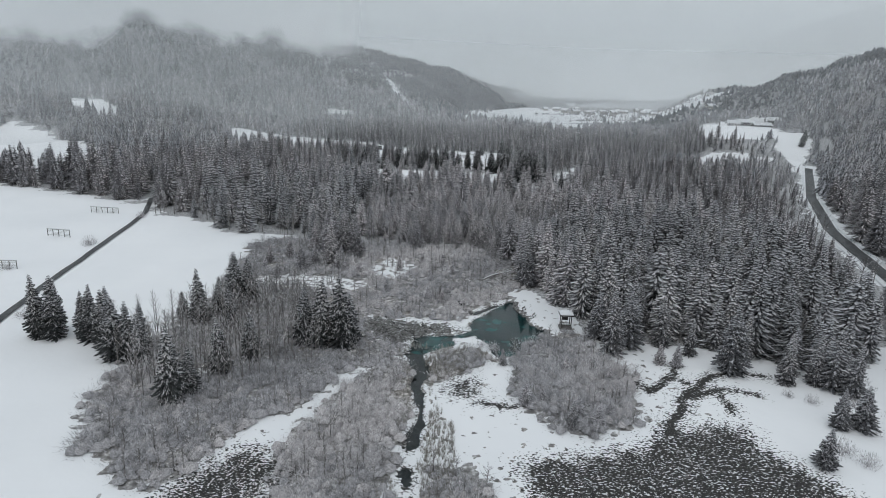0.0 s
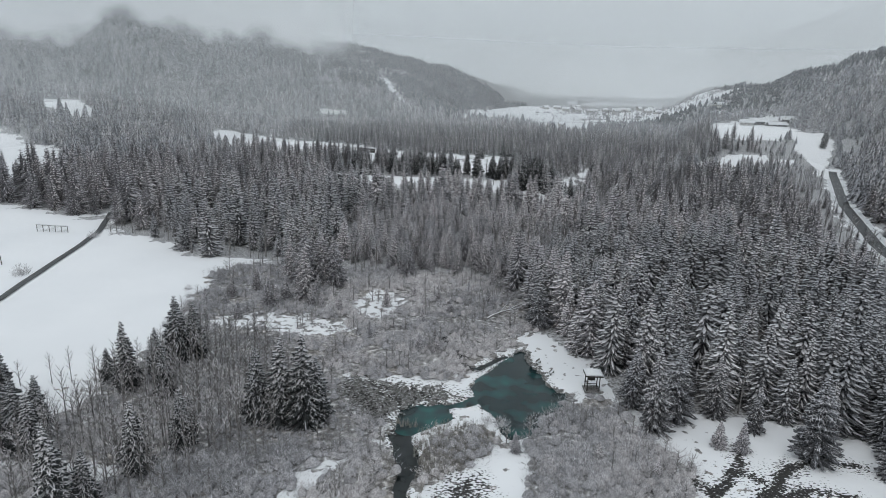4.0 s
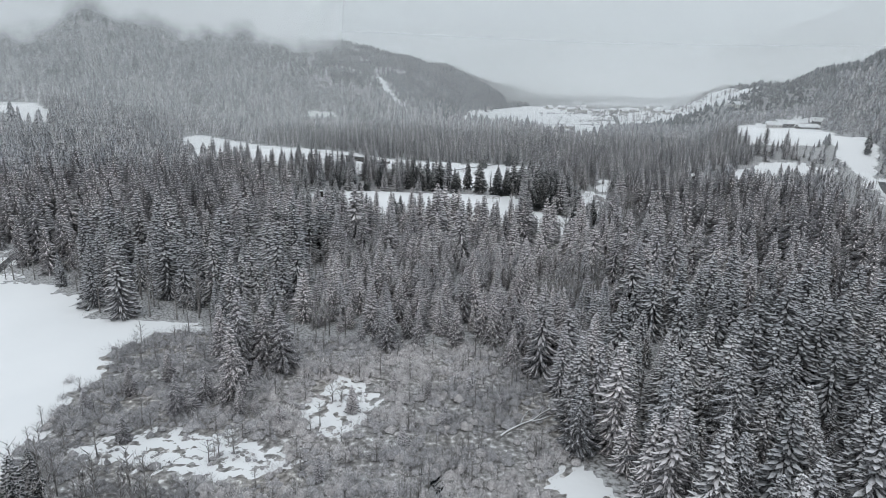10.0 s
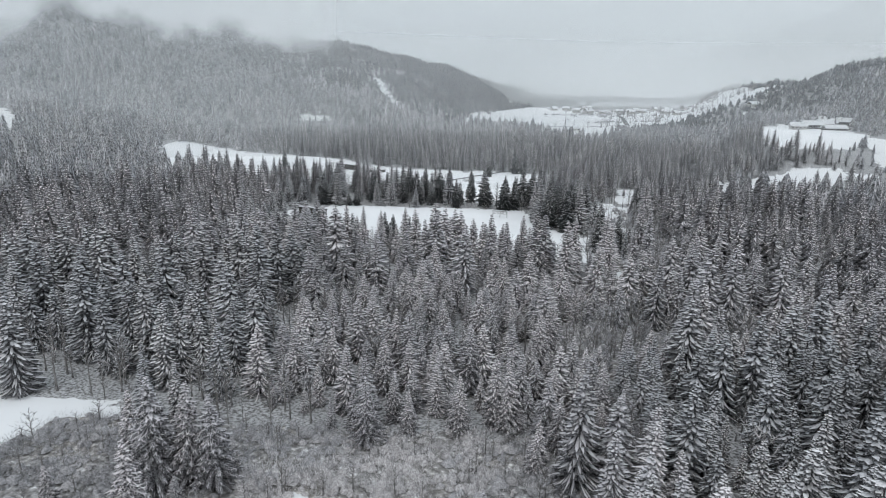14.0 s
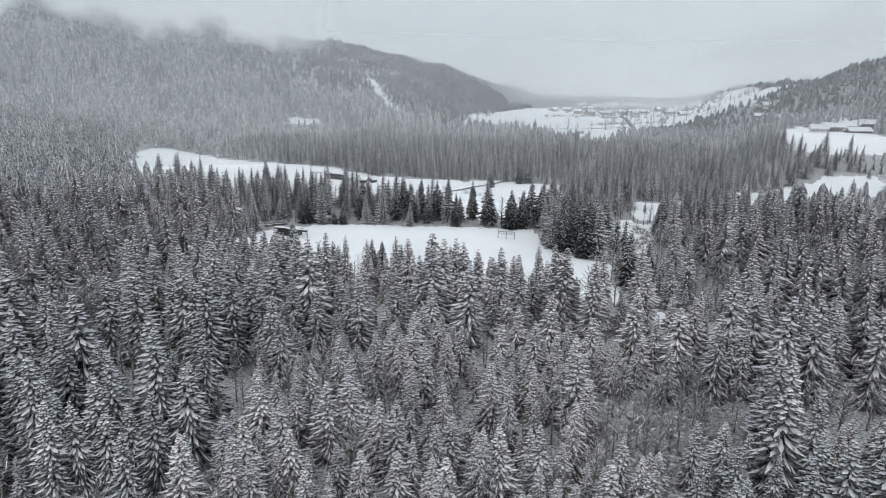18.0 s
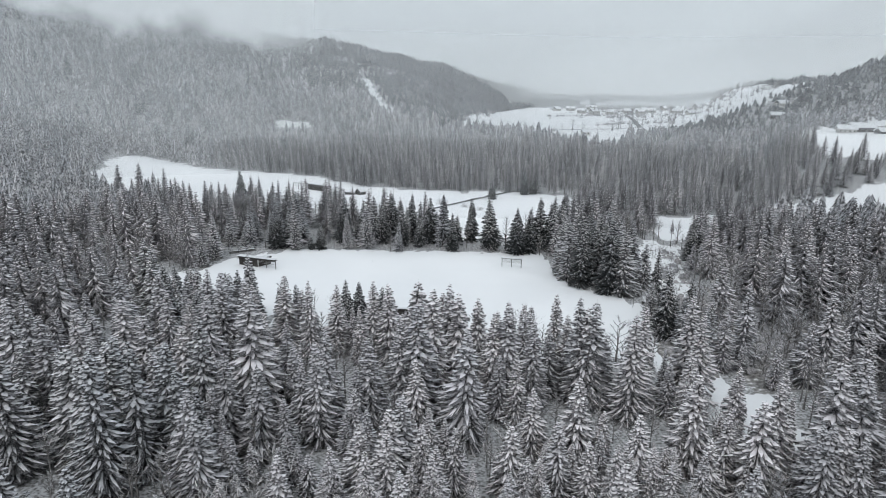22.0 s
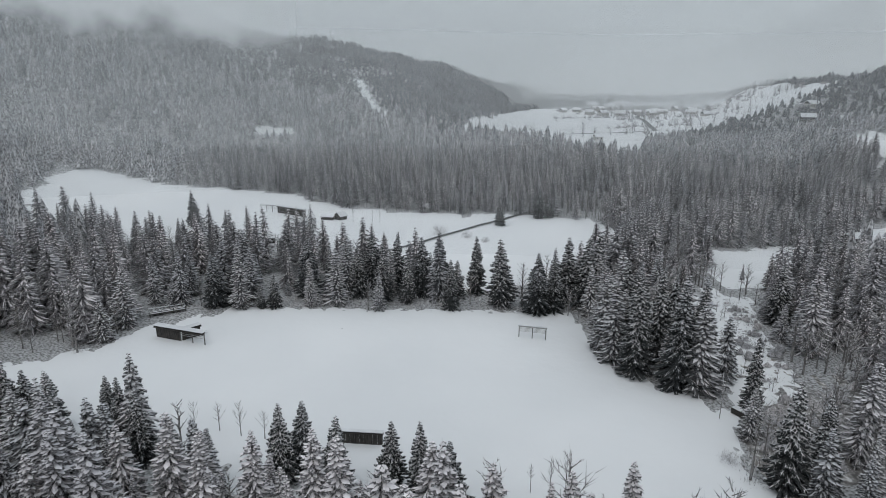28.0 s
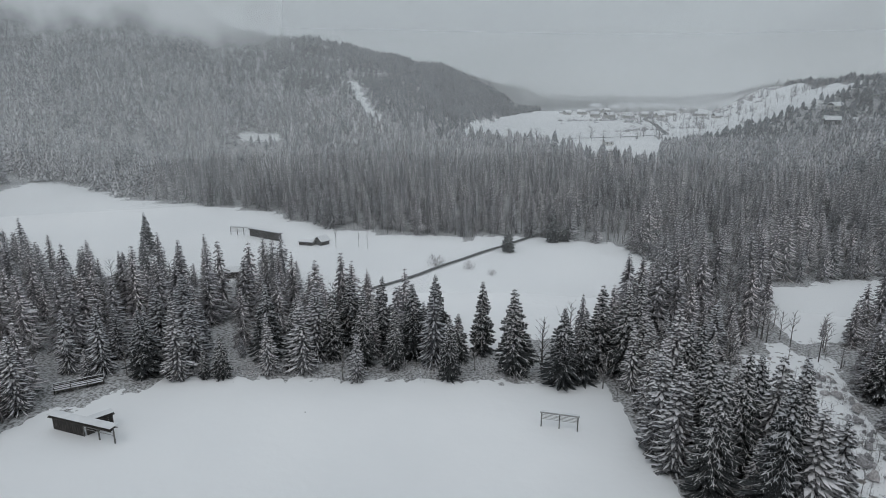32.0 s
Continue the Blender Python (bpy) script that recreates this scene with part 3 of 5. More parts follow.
def spike(rng, layers, sides, wide=0.2):
    """A far conifer of height 1: ragged tiers of boughs, each with snow lying on part of it."""
    V, F, M = [], [], []
    for i in range(layers):
        f0 = 0.06 + 0.84 * i / layers
        R = wide * (1 - f0) ** 0.9 + 0.008
        top = min(1.0, f0 + 1.2 / layers + 0.05)
        a0 = rng.uniform(0, 6.283)
        o = len(V)
        V.append((0, 0, top))
        rim = []
        for k in range(2 * sides):
            a = a0 + 3.1416 * (k + rng.uniform(-0.25, 0.25)) / sides
            out = k % 2 == 0
            r = R * (rng.uniform(0.85, 1.25) if out else rng.uniform(0.5, 0.68))
            V.append((r * math.cos(a), r * math.sin(a), f0 + (rng.uniform(-0.05, 0.0) if out else rng.uniform(0.02, 0.05))))
            rim.append((a, r, V[-1][2]))
        for k in range(2 * sides):
            F.append([o, o + 1 + k, o + 1 + (k + 1) % (2 * sides)])
            M.append(0)
        for k in range(0, 2 * sides, 2):
            # snow thins towards the lower tiers, standing in for shade between the trees
            if rng.random() > 0.5 + 0.6 * f0:
                continue
            a, r, z = rim[k]
            b = 1.1 / sides * rng.uniform(0.7, 1.2)
            q = len(V)
            V.extend([(0.12 * r * math.cos(a), 0.12 * r * math.sin(a), top - 0.1 * (top - z) + 0.012), (1.02 * r * math.cos(a - 0.2 * b), 1.02 * r * math.sin(a - 0.2 * b), z + 0.012),
                      (0.72 * r * math.cos(a + b), 0.72 * r * math.sin(a + b), z + 0.3 * (top - z) + 0.012), (0.72 * r * math.cos(a - b), 0.72 * r * math.sin(a - b), z + 0.3 * (top - z) + 0.012)])
            F += [[q, q + 1, q + 2], [q, q + 3, q + 1]]
            M += [1, 1]
    return np.array(V), np.array(F), np.array(M)


def set_tone(me, values):
    me.attributes.new("tone", "FLOAT", "POINT").data.foreach_set("value", np.asarray(values, np.float32))


def scatter(name, templates, places, mats, label, category, group=""):
    """One joined mesh of many plants. places: rows of x, y, z, height, width factor, turn, template."""
    VV, FF, MM, TT = [], [], [], []
    o = 0
    places = np.asarray(places, float)
    for k, (V, F, M) in enumerate(templates):
        P = places[places[:, 6] == k]
        if not len(P):
            continue
        c, s = np.cos(P[:, 5])[:, None], np.sin(P[:, 5])[:, None]
        h, wd = P[:, 3][:, None], (P[:, 3] * P[:, 4])[:, None]
        X = P[:, 0][:, None] + wd * (c * V[:, 0] - s * V[:, 1])
        Y = P[:, 1][:, None] + wd * (s * V[:, 0] + c * V[:, 1])
        Z = P[:, 2][:, None] + h * V[:, 2]
        VV.append(np.stack([X, Y, Z], -1).reshape(-1, 3))
        FF.append((F[None] + (o + np.arange(len(P)) * len(V))[:, None, None]).reshape(-1, 3))
        MM.append(np.tile(M, len(P)))
        # shade painted into the tone: stands on either side of the young wood are darker
        shade = np.clip((350 - P[:, 1]) / 60, 0, 1) * np.clip((np.abs(P[:, 0] - 10) - 38) / 30, 0, 1)
        frost = 0.54 - 0.26 * shade + 0.36 * wobble(P[:, :2], 90, 77) + np.random.RandomState(k + len(P)).normal(0, 0.24, len(P))
        TT.append(np.repeat(np.clip(frost, 0, 1), len(V)))
        o += len(P) * len(V)
    ob = new(name, mesh_from(name, np.concatenate(VV), np.concatenate(FF), mats, np.concatenate(MM)))
    set_tone(ob.data, np.concatenate(TT))
    return tagged(ob, label, category, group, "stuff")


rng = np.random.RandomState(11)


def jitter(x0, x1, y0, y1, step, seed):
    r = np.random.RandomState(seed)
    xs, ys = np.meshgrid(np.arange(x0, x1, step), np.arange(y0, y1, step))
    p = np.stack([xs.ravel(), ys.ravel()], 1) + r.uniform(-0.46, 0.46, (xs.size, 2)) * step
    return p


def tree_height(p, seed, base=18.5, spread=5.2):
    r = np.random.RandomState(seed)
    h = base + 2.0 * wobble(p, 70, 61) + r.normal(0, spread, len(p)).clip(-10, 7)
    h = h * np.interp(p[:, 1], [250, 330, 390, 480, 560, 640, 760, 900], [1.0, 1.04, 1.0, 0.95, 0.86, 0.80, 0.88, 1.0])
    road = near_line(p, ROAD_EAST)
    verge = (p[:, 1] < 600) & (p[:, 0] < np.interp(p[:, 1], ROAD_EAST[:, 1], ROAD_EAST[:, 0]))
    h = h * np.where(verge, np.interp(road, [8, 42], [0.35, 1.0]), 1.0)
    h = h * np.interp(np.hypot(p[:, 0] - 260, p[:, 1] - 960), [60, 170], [0.6, 1.0])
    h = h * np.interp(np.hypot(p[:, 0] + 167, p[:, 1] - 852), [15, 50], [0.5, 1.0])
    h = h * np.where(p[:, 1] < 600, np.interp(near_line(p, poly("128,518 160,546 205,554 300,592")), [6, 18], [0.9, 1.0]), 1.0)
    edge = near_line(p, MEADOW_RACKS[13:20])
    h = h * np.interp(near_line(p, CUT), [7, 24], [0.35, 1.0])
    h = h * np.where(p[:, 0] < 330 + 0.45 * (p[:, 1] - 600), np.interp(near_line(p, poly("326,610 400,760")), [15, 70], [0.45, 1.0]), 1.0)
    h = h * np.where((p[:, 1] < 640) & (p[:, 0] > 215), np.interp(near_line(p, FIELD_EAST[-4:]), [4, 40], [0.55, 1.0]), 1.0)
    return h * np.where((edge < 16) & (p[:, 1] < 425), 0.84, 1.0) * np.where((p[:, 1] > 478) & (p[:, 1] < 545) & (p[:, 0] < 0), 0.95, 1.0)


def placed(p, h, wide, n_templates, seed, lift=-0.3):
    r = np.random.RandomState(seed)
    return np.column_stack([p, height(p[:, 0], p[:, 1]) + lift, h, wide * r.uniform(0.85, 1.2, len(p)), r.uniform(0, 6.283, len(p)), r.randint(0, n_templates, len(p))])


# view wedge: nothing is planted where no moment of the flight sees it
def in_view(p, side=0.80, back=40):
    return (np.abs(p[:, 0]) < 60 + side * np.maximum(p[:, 1] + back, 0))


SLIM = (0.145, 0.16, 0.175, 0.155, 0.15, 0.18)
near_t = [spruce(np.random.RandomState(100 + k), 30, 10, 0, sl) for k, sl in enumerate(SLIM)]
mid_t = [spruce(np.random.RandomState(200 + k), 34, 10, 1, sl) for k, sl in enumerate(SLIM)]
low_t = [spruce(np.random.RandomState(300 + k), 21, 8, 2, sl, 0.08, 1.1) for k, sl in enumerate((0.15, 0.165, 0.175, 0.155))]
fair_t = [spike(np.random.RandomState(350 + k), 5, 5, wd) for k, wd in enumerate((0.19, 0.22, 0.2, 0.24, 0.18))]
far_t = [spike(np.random.RandomState(400 + k), 4, 3, wd) for k, wd in enumerate((0.2, 0.23, 0.21, 0.25, 0.19))]
dot_t = [spike(np.random.RandomState(500 + k), 2, 3, 0.24) for k in range(4)]

# single spruces: x, y, height
GROVE_SOUTH = poly("-110,156,18 -105,156,18 -107,160,16 -99,159,13 -95,156,16 -90,153,16 -86,149,16 -83,145,17 -79,144,16 -78,149,14 -75,142,14 -93,160,14 -60,125,19 -57,128,13 -55,140,15 -72,170,17 -78,173,9 -66,183,18 -63,186,16 -66,194,12 -50,148,13 -39,159,17 -34,159,20 -29,159,21 -27,161,15 -36,163,14 -62,167,14 -51,154,9 -69,178,12")
GLADE_EAST = poly("27,123,7 86,128,10 91,128,11 75,113,9 85,149,14 92,149,14 95,147,16 89,155,13 98,143,14 73,154,19 44,163,19 50,168,17 60,170,15 66,164,11 80,162,14 42,172,15")
GLADE_NORTH = poly("-49,244,22 -44,246,20 -40,246,18 -56,250,16 -46,230,19 -56,224,10 -52,230,9 -16,260,14 -8,263,11 2,265,13 9,268,16 -43,225,8 16,252,12 -70,232,8 -64,238,9")
MEADOW_FRONT = poly("-29,400,16 -26,404,14 -19,398,15 -10,400,13 -5,397,15 0,394,13 -62,410,15 -68,416,12 -56,405,15 -81,412,15 -79,415,13 -84,411,16 58,401,21 66,405,17 63,426,19 93,477,18 97,470,17")
CLUMP = poly("43,443,26 51,437,26 50,449,25 60,448,22 54,443,23 48,460,22 45,452,24 56,456,21 47,468,22 52,474,20")
BELT = poly("7,499,20 14,488,22 25,483,19 30,485,18 35,491,22 40,488,23 45,495,23 -5,508,19 -1,485,16 -58,483,7 -54,484,11 -14,490,16 -22,492,19 -30,495,18 -38,490,17 -46,494,20 -66,486,15 -72,483,17 -10,496,20 -18,499,21 -27,503,20 1,494,13")
MEADOW_TREES = poly("-121,586,17 21,596,13 41,611,16 46,613,12 339,640,14 345,652,15 333,632,13")
trees = np.vstack([GROVE_SOUTH, MEADOW_FRONT, CLUMP, BELT, MEADOW_TREES, GLADE_EAST, GLADE_NORTH])
dark_trees = len(trees) - len(GLADE_EAST) - len(GLADE_NORTH)
single, single_h = trees[:, :2], trees[:, 2] * 1.02


def young(p):
    """0 to 1: where the younger, closer stand grows."""
    return np.clip(np.min([(p[:, 0] + 50) / 12, (60 - p[:, 0]) / 12, (p[:, 1] - 248) / 8, (350 - p[:, 1]) / 12], axis=0), 0, 1)


allp = jitter(-150, 150, 40, 640, 6.3, 7)
stand = jitter(-60, 70, 240, 360, 5.0, 6)
allp = np.vstack([allp[young(allp) < 0.5], stand[young(stand) >= 0.5]])
allp = allp[woods(allp) & in_view(allp)]
d = np.min(np.hypot(allp[:, None, 0] - single[None, :, 0], allp[:, None, 1] - single[None, :, 1]), axis=1)
allp = allp[(d > 3.0) & (np.hypot(allp[:, 0] + 81, allp[:, 1] - 471) > 8)]
gap = wobble(allp, 60, 71) + 0.5 * wobble(allp, 23, 72)
row = (allp[:, 1] > 478) & (allp[:, 1] < 560) & (allp[:, 0] < 45)
thin = ((gap < -0.32 - 0.45 * young(allp)) & (allp[:, 1] > 260) & ~row) | (row & (np.random.RandomState(8).random(len(allp)) < 0.3)) | (row & (allp[:, 0] > -3) & (allp[:, 0] < 30)) | (row & (allp[:, 0] > -22) & (allp[:, 0] < 0) & (allp[:, 1] < 490))
for pg in BROADLEAF:
    thin |= inside(allp, pg) & (np.random.RandomState(28).random(len(allp)) < 0.85)
bare_spots = allp[thin & ~row]
allp = allp[~thin]
allp_h = tree_height(allp, 9) * (1 - 0.36 * young(allp))
# trees built one by one beside the flight
hero = (((np.abs(allp[:, 0] - 8) < 26) & (allp[:, 1] > 255) & (allp[:, 1] < 330)) | ((allp[:, 0] > 22) & (allp[:, 0] < 62) & (allp[:, 1] > 165) & (allp[:, 1] < 228)))
hero_i = np.nonzero(hero)[0][::2][:140]
hero = np.zeros(len(allp), bool)
hero[hero_i] = True


def hero_templates(needles, snow, label, group):
    made = []
    for k, (V, F, M) in enumerate(near_t):
        base = tagged(new("spruce_tree"), label, "tree", group)
        for nm, mi, mat, lab in (("crown", 0, needles, "dark green needle boughs"), ("snow_load", 1, snow, "white snow on the boughs"), ("trunk", 2, m_bark, "")):
            f = F[M == mi]
            used, inv = np.unique(f, return_inverse=True)
            ob = new(nm, mesh_from(nm, V[used], inv.reshape(-1, 3), [mat]))
            set_tone(ob.data, np.full(len(used), (0.55, 0.8, 0.4, 0.95, 0.65, 0.3)[k]))
            ob.parent = base
            if lab:
                tagged(ob, lab, kind="stuff" if nm == "snow_load" else "")
        made.append(base)
    return made


heroes = hero_templates(m_needle, m_bough, "tall spruce with thick snow lying on its drooping boughs", "snowy spruces")
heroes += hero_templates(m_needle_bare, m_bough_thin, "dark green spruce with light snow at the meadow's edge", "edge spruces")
heroes += hero_templates(m_needle_mid, m_bough_mid, "tall dark spruce with patchy snow beside the pond", "pond spruces")
spots = np.vstack([single, allp[hero]])
spots_h = np.concatenate([single_h, allp_h[hero]])
r = np.random.RandomState(5)
first = set()
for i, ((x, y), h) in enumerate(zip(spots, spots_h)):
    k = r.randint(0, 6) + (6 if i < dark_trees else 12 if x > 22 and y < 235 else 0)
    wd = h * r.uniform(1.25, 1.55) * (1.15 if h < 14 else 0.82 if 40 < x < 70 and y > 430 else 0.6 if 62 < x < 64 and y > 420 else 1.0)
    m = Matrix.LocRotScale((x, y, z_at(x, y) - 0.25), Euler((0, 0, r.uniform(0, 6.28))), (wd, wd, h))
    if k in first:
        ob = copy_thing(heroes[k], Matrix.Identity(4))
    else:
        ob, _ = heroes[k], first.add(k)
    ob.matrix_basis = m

rest = allp[~hero]
rest_h = allp_h[~hero]
close = (rest[:, 1] < 500) & (np.abs(rest[:, 0]) < np.where(rest[:, 1] < 330, 128, 92))
# the southeast stand takes the darker materials too, its shade put into the colour
north = (rest[:, 1] > 392) | ((rest[:, 0] < -44) & (rest[:, 1] > 225) & (rest[:, 1] < 350)) | ((rest[:, 0] > 38) & (rest[:, 1] < 290))
north &= (rest[:, 0] < 70) | (rest[:, 1] < 290)
a, b = close & ~north, close & north
scatter("near_forest", mid_t, placed(rest[a], rest_h[a], 1.34 + 0.1 * young(rest[a]), 6, 15), [m_needle, m_bough, m_bark], "dense spruce forest with snow on every bough", "forest")
scatter("meadow_spruces", mid_t, placed(rest[b], rest_h[b], 1.34, 6, 14), [m_needle_mid, m_bough_mid, m_bark], "dark spruce belt with light snow between the meadows, and a stand in painted shade", "forest")
a, b = ~close & ~north, ~close & north
scatter("middle_forest", low_t, placed(rest[a], rest_h[a], 1.36, 4, 16), [m_needle, m_bough, m_bark], "dense snowy spruce forest round the meadows", "forest")
scatter("upper_forest", low_t, placed(rest[b], rest_h[b], 1.36, 4, 13), [m_needle, m_bough, m_bark], "snowy spruce forest behind the meadows", "forest")

p = jitter(-620, 640, 40, 1000, 7.9, 17)
p = p[((np.abs(p[:, 0]) > 150) | (p[:, 1] > 640))]
p = p[woods(p) & in_view(p)]
g = wobble(p, 80, 73)
road = near_line(p, ROAD_EAST)
verge = (road < 32) & (p[:, 1] < 560) & (p[:, 0] < np.interp(p[:, 1], ROAD_EAST[:, 1], ROAD_EAST[:, 0])) & (np.random.RandomState(26).random(len(p)) < 0.6)
verge_spots = p[verge]
p = p[(g > -1.05) & ~verge]
d0 = np.hypot(p[:, 0], p[:, 1] - 250)
c = (d0 < 300) | ((d0 < 540) & (p[:, 1] > 560) & (np.abs(p[:, 0] - 50) < 230))
scatter("side_forest", low_t, placed(p[c], tree_height(p[c], 18), 1.36, 4, 19), [m_needle, m_bough, m_bark], "snowy spruce forest beside the road and lane", "forest")
c2 = ~c & (d0 < 600) & (p[:, 1] > 300)
scatter("far_forest", fair_t, placed(p[c2], tree_height(p[c2], 22, 15.5, 4), 1.35, 5, 22), [m_frost, m_frost_snow, m_bark], "frosted spruce forest behind the upper meadow, haze in its colour", "forest")
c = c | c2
scatter("distant_forest", far_t, placed(p[~c], tree_height(p[~c], 20, 15, 4), 1.5, 5, 21), [m_frost, m_frost_snow], "distant spruce forest grey with frost and painted haze", "forest")
p = np.vstack([jitter(-1300, 1300, 1000, 1800, 7.4, 23), jitter(-260, 900, 1800, 2300, 11, 24)])
p = p[woods(p) & in_view(p, 0.75, 0)]
p = p[((p[:, 0] < 480) | (p[:, 1] < 1420) | (np.random.RandomState(27).random(len(p)) < 0.7)) & (p[:, 1] < ridge(p[:, 0]) + 60)]
scatter("mountain_forest", dot_t, placed(p, tree_height(p, 24, 9.5, 2.2), 1.8, 4, 25), [m_slope, m_slope_snow], "frosted forest on the mountain slopes, tinted with haze", "forest")


# ---- bare shrubs and trees ----
def shrub(rng, n, spread=0.62, thick=0.035, upright=False, core=True):
    """A leafless shrub of height 1: fine twigs that fork towards a rounded, uneven outline."""
    V, F, M = [], [], []
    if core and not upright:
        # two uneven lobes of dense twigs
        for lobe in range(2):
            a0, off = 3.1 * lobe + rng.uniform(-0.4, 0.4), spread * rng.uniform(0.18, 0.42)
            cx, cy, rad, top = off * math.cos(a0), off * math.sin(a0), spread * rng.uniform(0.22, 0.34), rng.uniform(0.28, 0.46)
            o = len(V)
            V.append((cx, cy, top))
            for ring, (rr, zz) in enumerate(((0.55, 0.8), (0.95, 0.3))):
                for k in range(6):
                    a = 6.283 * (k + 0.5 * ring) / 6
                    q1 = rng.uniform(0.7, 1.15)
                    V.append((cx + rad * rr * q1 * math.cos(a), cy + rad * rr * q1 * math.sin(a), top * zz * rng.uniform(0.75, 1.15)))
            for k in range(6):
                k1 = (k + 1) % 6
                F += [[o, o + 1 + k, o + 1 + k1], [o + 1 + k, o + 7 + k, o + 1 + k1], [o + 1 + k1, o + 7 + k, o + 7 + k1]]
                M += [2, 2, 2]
    for i in range(n):
        a, b = rng.uniform(0, 6.283), rng.uniform(0, 6.283)
        if upright:
            lean = spread * rng.uniform(0.1, 1.0)
            tip = np.array([lean * math.cos(a), lean * math.sin(a), rng.uniform(0.55, 1.0)])
            foot = np.array([0.4 * tip[0], 0.4 * tip[1], 0.0])
        else:
            f = rng.random() ** 0.6
            el = math.asin(rng.uniform(0.05, 1.0))
            rr = f * rng.uniform(0.85, 1.08)
            tip = np.array([spread * rr * math.cos(el) * math.cos(a), spread * rr * math.cos(el) * math.sin(a), 0.12 + 0.85 * rr * math.sin(el)])
            way = tip - np.array([0, 0, -0.35]) + rng.normal(0, 0.22, 3)
            foot = tip - way / np.linalg.norm(way) * rng.uniform(0.12, 0.3)
            foot[2] = max(foot[2], 0.0)
        w = thick * rng.uniform(0.6, 1.4)
        o = len(V)
        V += [(foot[0] + w * math.cos(b), foot[1] + w * math.sin(b), foot[2]), (foot[0] - w * math.cos(b), foot[1] - w * math.sin(b), foot[2] + 0.3 * w), tuple(tip)]
        F.append([o, o + 1, o + 2])
        M.append(1 if rng.random() < 0.5 else 0)
    return np.array(V), np.array(F), np.array(M)


def bare_tree(rng, limbs, twigs, wide=0.16, low=0.3):
    """A leafless tree of height 1: tapered trunk, rising limbs and sprays of twigs (0 twigs, 1 frosted twigs, 2 bark)."""
    V, F, M = [], [], []

    def blade(p, q, w, m, b):
        o = len(V)
        V.extend([(p[0] + w * math.cos(b), p[1] + w * math.sin(b), p[2]), (p[0] - w * math.cos(b), p[1] - w * math.sin(b), p[2]), q])
        F.append([o, o + 1, o + 2])
        M.append(m)
    ring = [(0.019 * math.cos(1.57 * k), 0.019 * math.sin(1.57 * k), 0) for k in range(4)]
    o = len(V)
    V.extend(ring + [(rng.uniform(-0.02, 0.02), rng.uniform(-0.02, 0.02), 0.96)])
    for k in range(4):
        F.append([o + k, o + (k + 1) % 4, o + 4])
        M.append(2)
    for i in range(limbs):
        f = low + (0.92 - low) * i / limbs
        a = i * 2.4 + rng.uniform(-0.4, 0.4)
        ln = wide * (1.15 - f) * rng.uniform(0.7, 1.3) + 0.03
        p, q = (0, 0, f), (ln * math.cos(a), ln * math.sin(a), f + ln * rng.uniform(0.7, 1.5))
        for b in (0, 1.57):
            blade(p, q, 0.009, 2, b + a)
        for j in range(twigs):
            t = rng.uniform(0.2, 1.0)
            s = tuple(p[k] + (q[k] - p[k]) * t for k in range(3))
            c = a + rng.uniform(-1.3, 1.3)
            tl = ln * rng.uniform(0.35, 0.8)
            blade(s, (s[0] + tl * math.cos(c) * 0.7, s[1] + tl * math.sin(c) * 0.7, s[2] + tl * rng.uniform(0.3, 1.1)), 0.0075, 1 if rng.random() < 0.45 else 0, rng.uniform(0, 6.28))
    return np.array(V), np.array(F), np.array(M)


shrub_t = [shrub(np.random.RandomState(600 + k), 165, sp, 0.0095) for k, sp in enumerate((0.9, 1.1, 0.8, 1.0))]
low_shrub_t = [shrub(np.random.RandomState(620 + k), 50, sp, 0.017, False, False) for k, sp in enumerate((0.9, 1.1, 0.8, 1.0))]
tall_t = [bare_tree(np.random.RandomState(650 + k), 13, 6, wd, lo) for k, (wd, lo) in enumerate(((0.16, 0.38), (0.22, 0.3), (0.12, 0.48), (0.26, 0.22)))]

p = jitter(-90, 70, 64, 270, 2.1, 81)
w2 = shaken(p, 7, 1.6, 37)
keep = np.zeros(len(p), bool)
for pg in (BRUSH_SOUTH, BRUSH_WEST, BRUSH_EAST, BRUSH_NORTH, BRUSH_ISLE, BRUSH_FRONT, BRUSH_GROVE):
    keep |= inside(w2, pg)
sparse = np.random.RandomState(82).random(len(p)) < 0.55
for pg in (SNOW_WEST, SNOW_MID):
    keep &= ~(inside(w2, pg) & sparse)
for pg in (SNOW_POND, STONES, grown(POND, 1.0), grown(POND_SMALL, 0.5)):
    keep &= ~inside(w2, pg)
keep &= near_line(p, poly("10.6,219.6 23.2,228.5")) > 2.0
keep &= near_line(p, CREEK) > 2.9 + 1.2 * np.clip((p[:, 1] - 128) / 20, 0, 1)
dens = wobble(p, 22, 83) + 0.6 * wobble(p, 9, 84)
keep &= dens + np.random.RandomState(85).normal(0, 0.3, len(p)) > np.where(inside(p, BRUSH_NORTH), -0.45, -0.75)
p = p[keep]
hh = 2.4 + 0.9 * wobble(p, 13, 86) + np.random.RandomState(87).uniform(-0.8, 1.3, len(p))
brush_h = np.where(inside(p, BRUSH_SOUTH) | inside(p, BRUSH_EAST) | inside(p, BRUSH_WEST), hh * 1.45, np.where(inside(p, BRUSH_GROVE), hh * 0.8, hh * 1.05)).clip(0.7, 4.2)
for pg in (SNOW_WEST, SNOW_MID):
    brush_h = np.where(inside(shaken(p, 7, 1.6, 37), pg), brush_h * 0.4, brush_h)
b4 = p[np.random.RandomState(89).random(len(p)) < 0.16]
